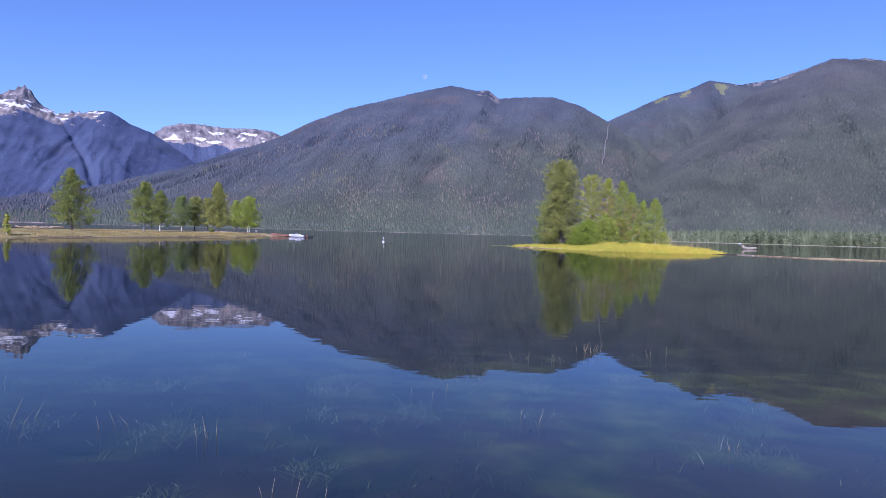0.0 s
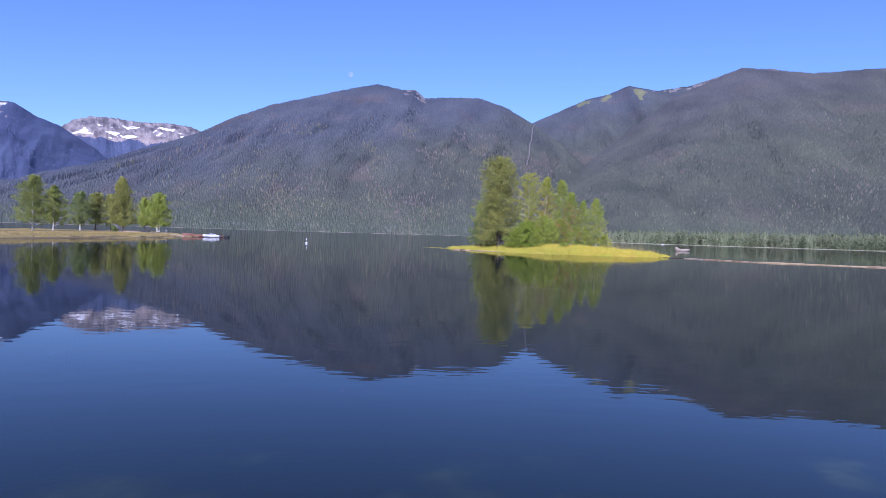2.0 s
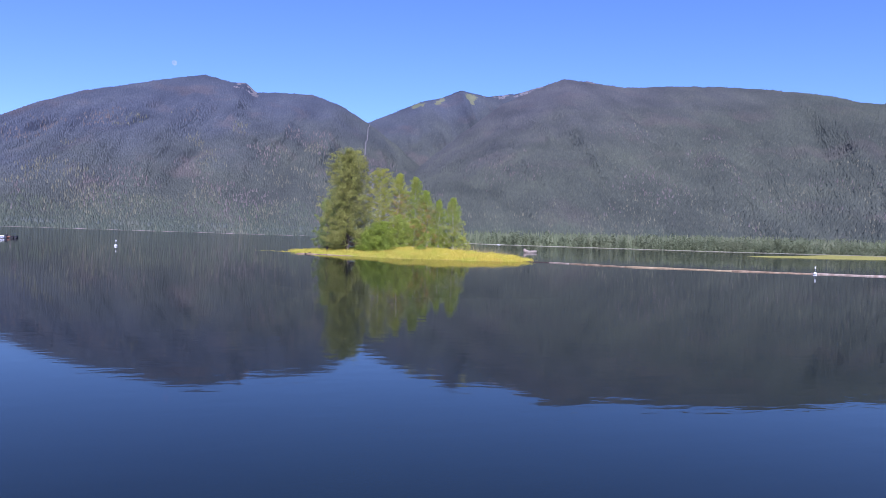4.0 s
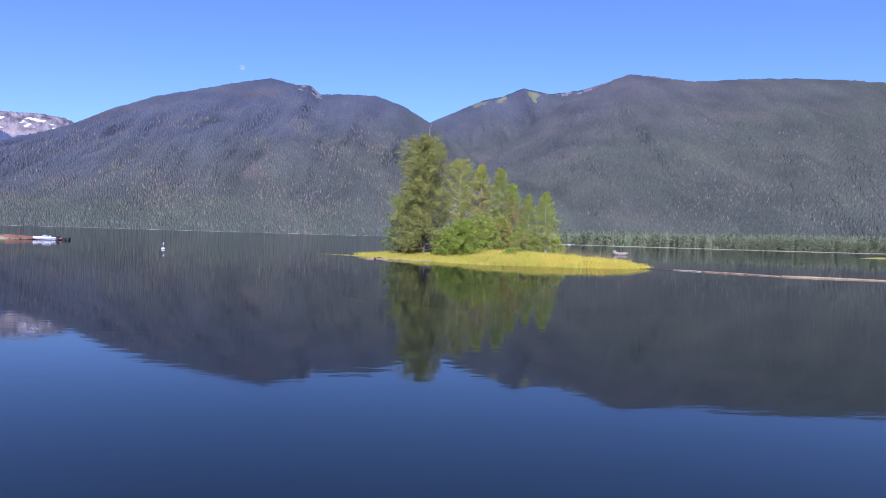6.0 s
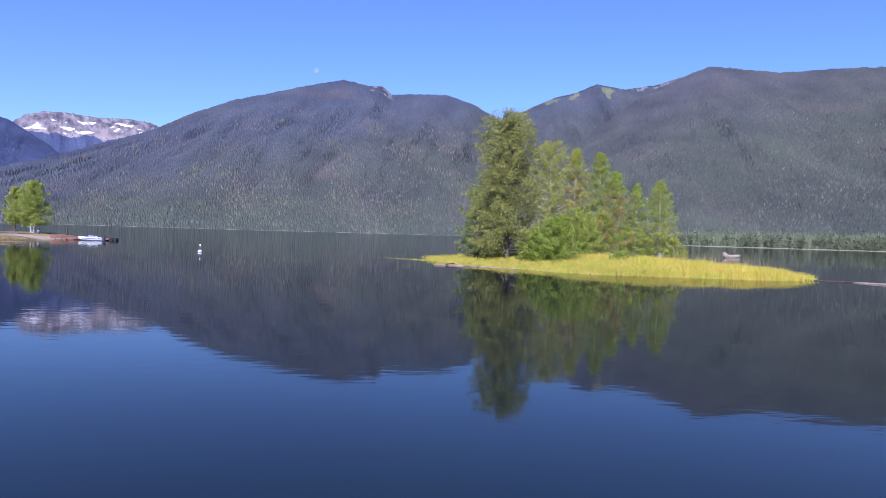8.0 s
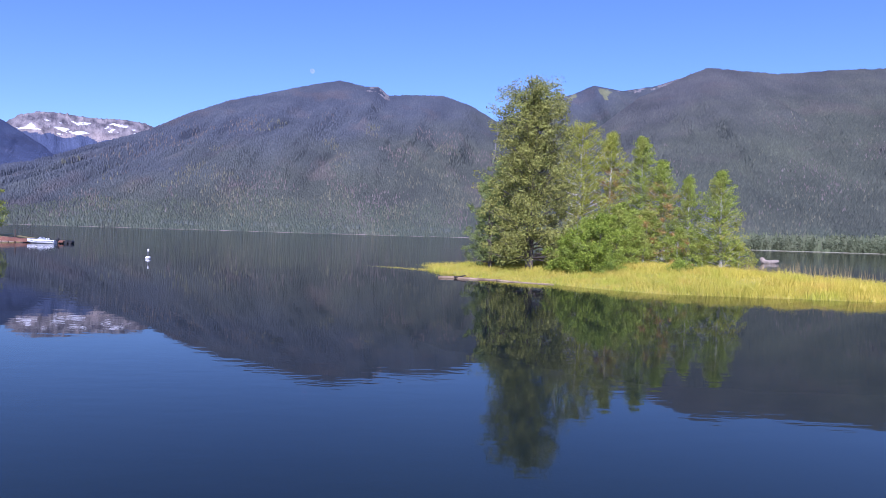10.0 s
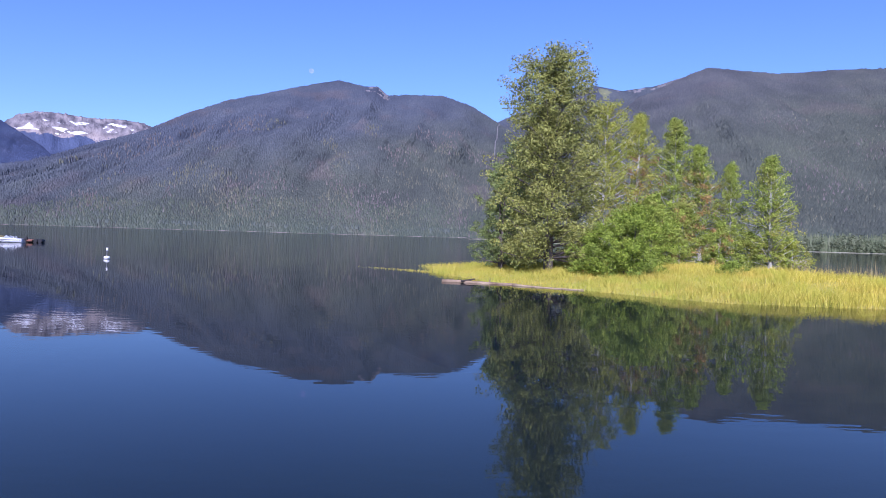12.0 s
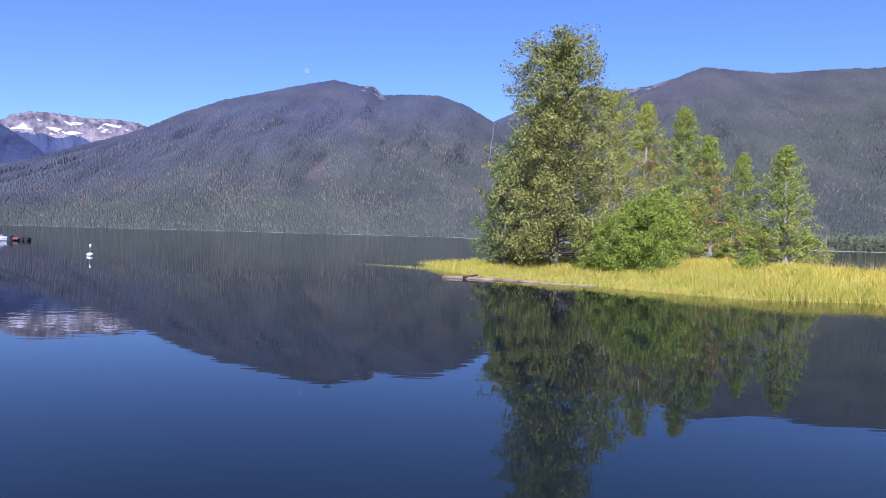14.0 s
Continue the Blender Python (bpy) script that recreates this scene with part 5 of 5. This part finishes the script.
# ---- shallows: drowned grass and standing stalks ----
WEED = foliage("pale_drowned_grass", [(0.0, (0.085, 0.10, 0.050)), (0.6, (0.15, 0.17, 0.09)), (0.94, (0.22, 0.24, 0.14)), (1.0, (0.55, 0.54, 0.42))], through=0.15, rough=0.7, spec=0.2)
rng = np.random.default_rng(91)
beds = [(-4.7, 1.4, 0.6, 0.9), (-2.7, 1.5, 0.75, 1.2), (-0.38, 0.25, 0.32, 1.0), (2.0, 3.4, 0.6, 0.9), (4.8, 2.0, 0.75, 1.3), (0.7, 8.2, 1.1, 0.9), (5.8, 4.5, 0.5, 0.5), (6.0, 8.3, 0.7, 0.5),
        (-5.3, 4.4, 0.5, 0.4), (-1.6, -0.75, 0.3, 0.5), (-4.2, 4.3, 0.4, 0.5), (-1.45, 4.4, 0.3, 0.5), (-1.05, 2.95, 0.3, 0.5), (0.38, 3.2, 0.45, 0.7), (-0.1, 2.45, 0.2, 0.3), (-1.2, 4.95, 0.9, 1.0),
        (0.8, 6.3, 0.9, 1.5), (2.1, 5.75, 0.6, 0.6), (-3.9, 4.8, 0.7, 0.5), (-4.1, 7.9, 0.5, 0.4), (2.0, 9.1, 0.4, 0.6), (2.9, 9.05, 0.4, 0.6), (5.0, 10.0, 0.6, 0.6)]
for cx, cy, r, many in beds:
    n = int(150 * many)
    wx_, wy_ = cx + rng.normal(0, r * 0.42, n), cy + rng.normal(0, r * 0.36, n)
    wh_ = 0.05 + 0.12 * rng.random(n) ** 1.5
    wz_ = -wh_ * (1.0 + 0.7 * rng.random(n)) - 0.02 - 0.03 * max(cy, 0)
    tagged(array_mesh("drowned_grass", *blades(rng, wx_, wy_, wz_, wh_, 0.011, 1.5), WEED), "pale olive grass tuft drowned in shallow water", "water plant", "drowned grass tufts", kind="stuff")
# long weed growing from the silt, in drifts
DEEPWEED = foliage("green_water_weed", [(0.0, (0.035, 0.048, 0.014)), (0.7, (0.065, 0.085, 0.026)), (0.95, (0.11, 0.13, 0.05)), (1.0, (0.30, 0.32, 0.18))], 0.8, (0.16, 0.13, 0.06), (0.5, 0.65), 0.1, 0.8, 0.1)
n = 7000
wx_, wy_ = -10 + 22 * rng.random(n), 0.6 + 10 * rng.random(n) ** 1.3
drift = np.array([fbm(p * 0.45, q * 0.6, 17, 4) for p, q in zip(wx_, wy_)])
ok = drift > 0.10 + 0.25 * rng.random(n)
wx_, wy_ = wx_[ok], wy_[ok]
wz_ = np.interp(wy_, [-7, 3, 9, 16], [-0.45, -0.70, -0.85, -1.1]) - 0.02
wh_ = (0.25 + 0.5 * rng.random(len(wx_)) ** 2) * np.clip(-wz_ - 0.08, 0.1, 1.0) * 0.9
tagged(array_mesh("water_weed", *blades(rng, wx_, wy_, wz_, np.minimum(wh_ * 0.6, -wz_ - 0.06), 0.018, 0.9), DEEPWEED), "green water weed growing under the shallows", "water plant", kind="stuff")
STEM = foliage("dry_standing_stalk", [(0.0, (0.15, 0.13, 0.07)), (1.0, (0.27, 0.24, 0.14))], through=0.1, rough=0.8)
stalks = [(-4.5, 1.1, 0.55, 5), (-1.8, 0.7, 0.5, 4), (2.15, 7.1, 0.30, 3), (2.75, 6.9, 0.40, 3), (3.5, 8.3, 0.42, 12), (5.0, 8.1, 0.40, 3), (-0.3, -0.8, 0.3, 4), (2.3, 2.4, 0.45, 2), (0.6, 3.6, 0.35, 3), (-3.2, 1.2, 0.35, 3), (4.6, 1.4, 0.2, 3)]
for k, (cx, cy, h, cnt) in enumerate(stalks):
    root = empty("reed_clump", (cx, cy, 0), "few dry reed stalks standing in shallow water", "water plant", "standing reeds")
    for q in range(cnt):
        bm = bmesh.new()
        ox, oy = rng.normal(0, 0.16, 2)
        hh = h * (0.3 + 0.3 * rng.random())
        lx, ly = rng.normal(0, 0.3, 2) * hh
        tube(bm, [(ox - lx * 0.5, oy - ly * 0.5, -0.3), (ox, oy, 0), (ox + lx, oy + ly, hh)], [0.0030, 0.0030, 0.0015], 5)
        part("stalk", bm, STEM, root)

# ---- moon ----
mm, nt, b = material("pale_moon")
nt.nodes.remove(b)
em = nt.nodes.new("ShaderNodeEmission")
em.inputs["Strength"].default_value = 1.0
nt.links.new(ramp(nt, [(0.35, (0.22, 0.31, 0.60)), (0.65, (0.30, 0.385, 0.65))], noise_tex(nt, 0.05, 3)), em.inputs["Color"])
nt.links.new(em.outputs[0], nt.nodes["Material Output"].inputs["Surface"])
bm = bmesh.new()
bmesh.ops.create_uvsphere(bm, u_segments=24, v_segments=14, radius=16)
moon = part("moon", bm, mm)
moon.location = (-575, 4705, 1068)
tagged(moon, "pale daytime moon low in a blue sky", "moon")
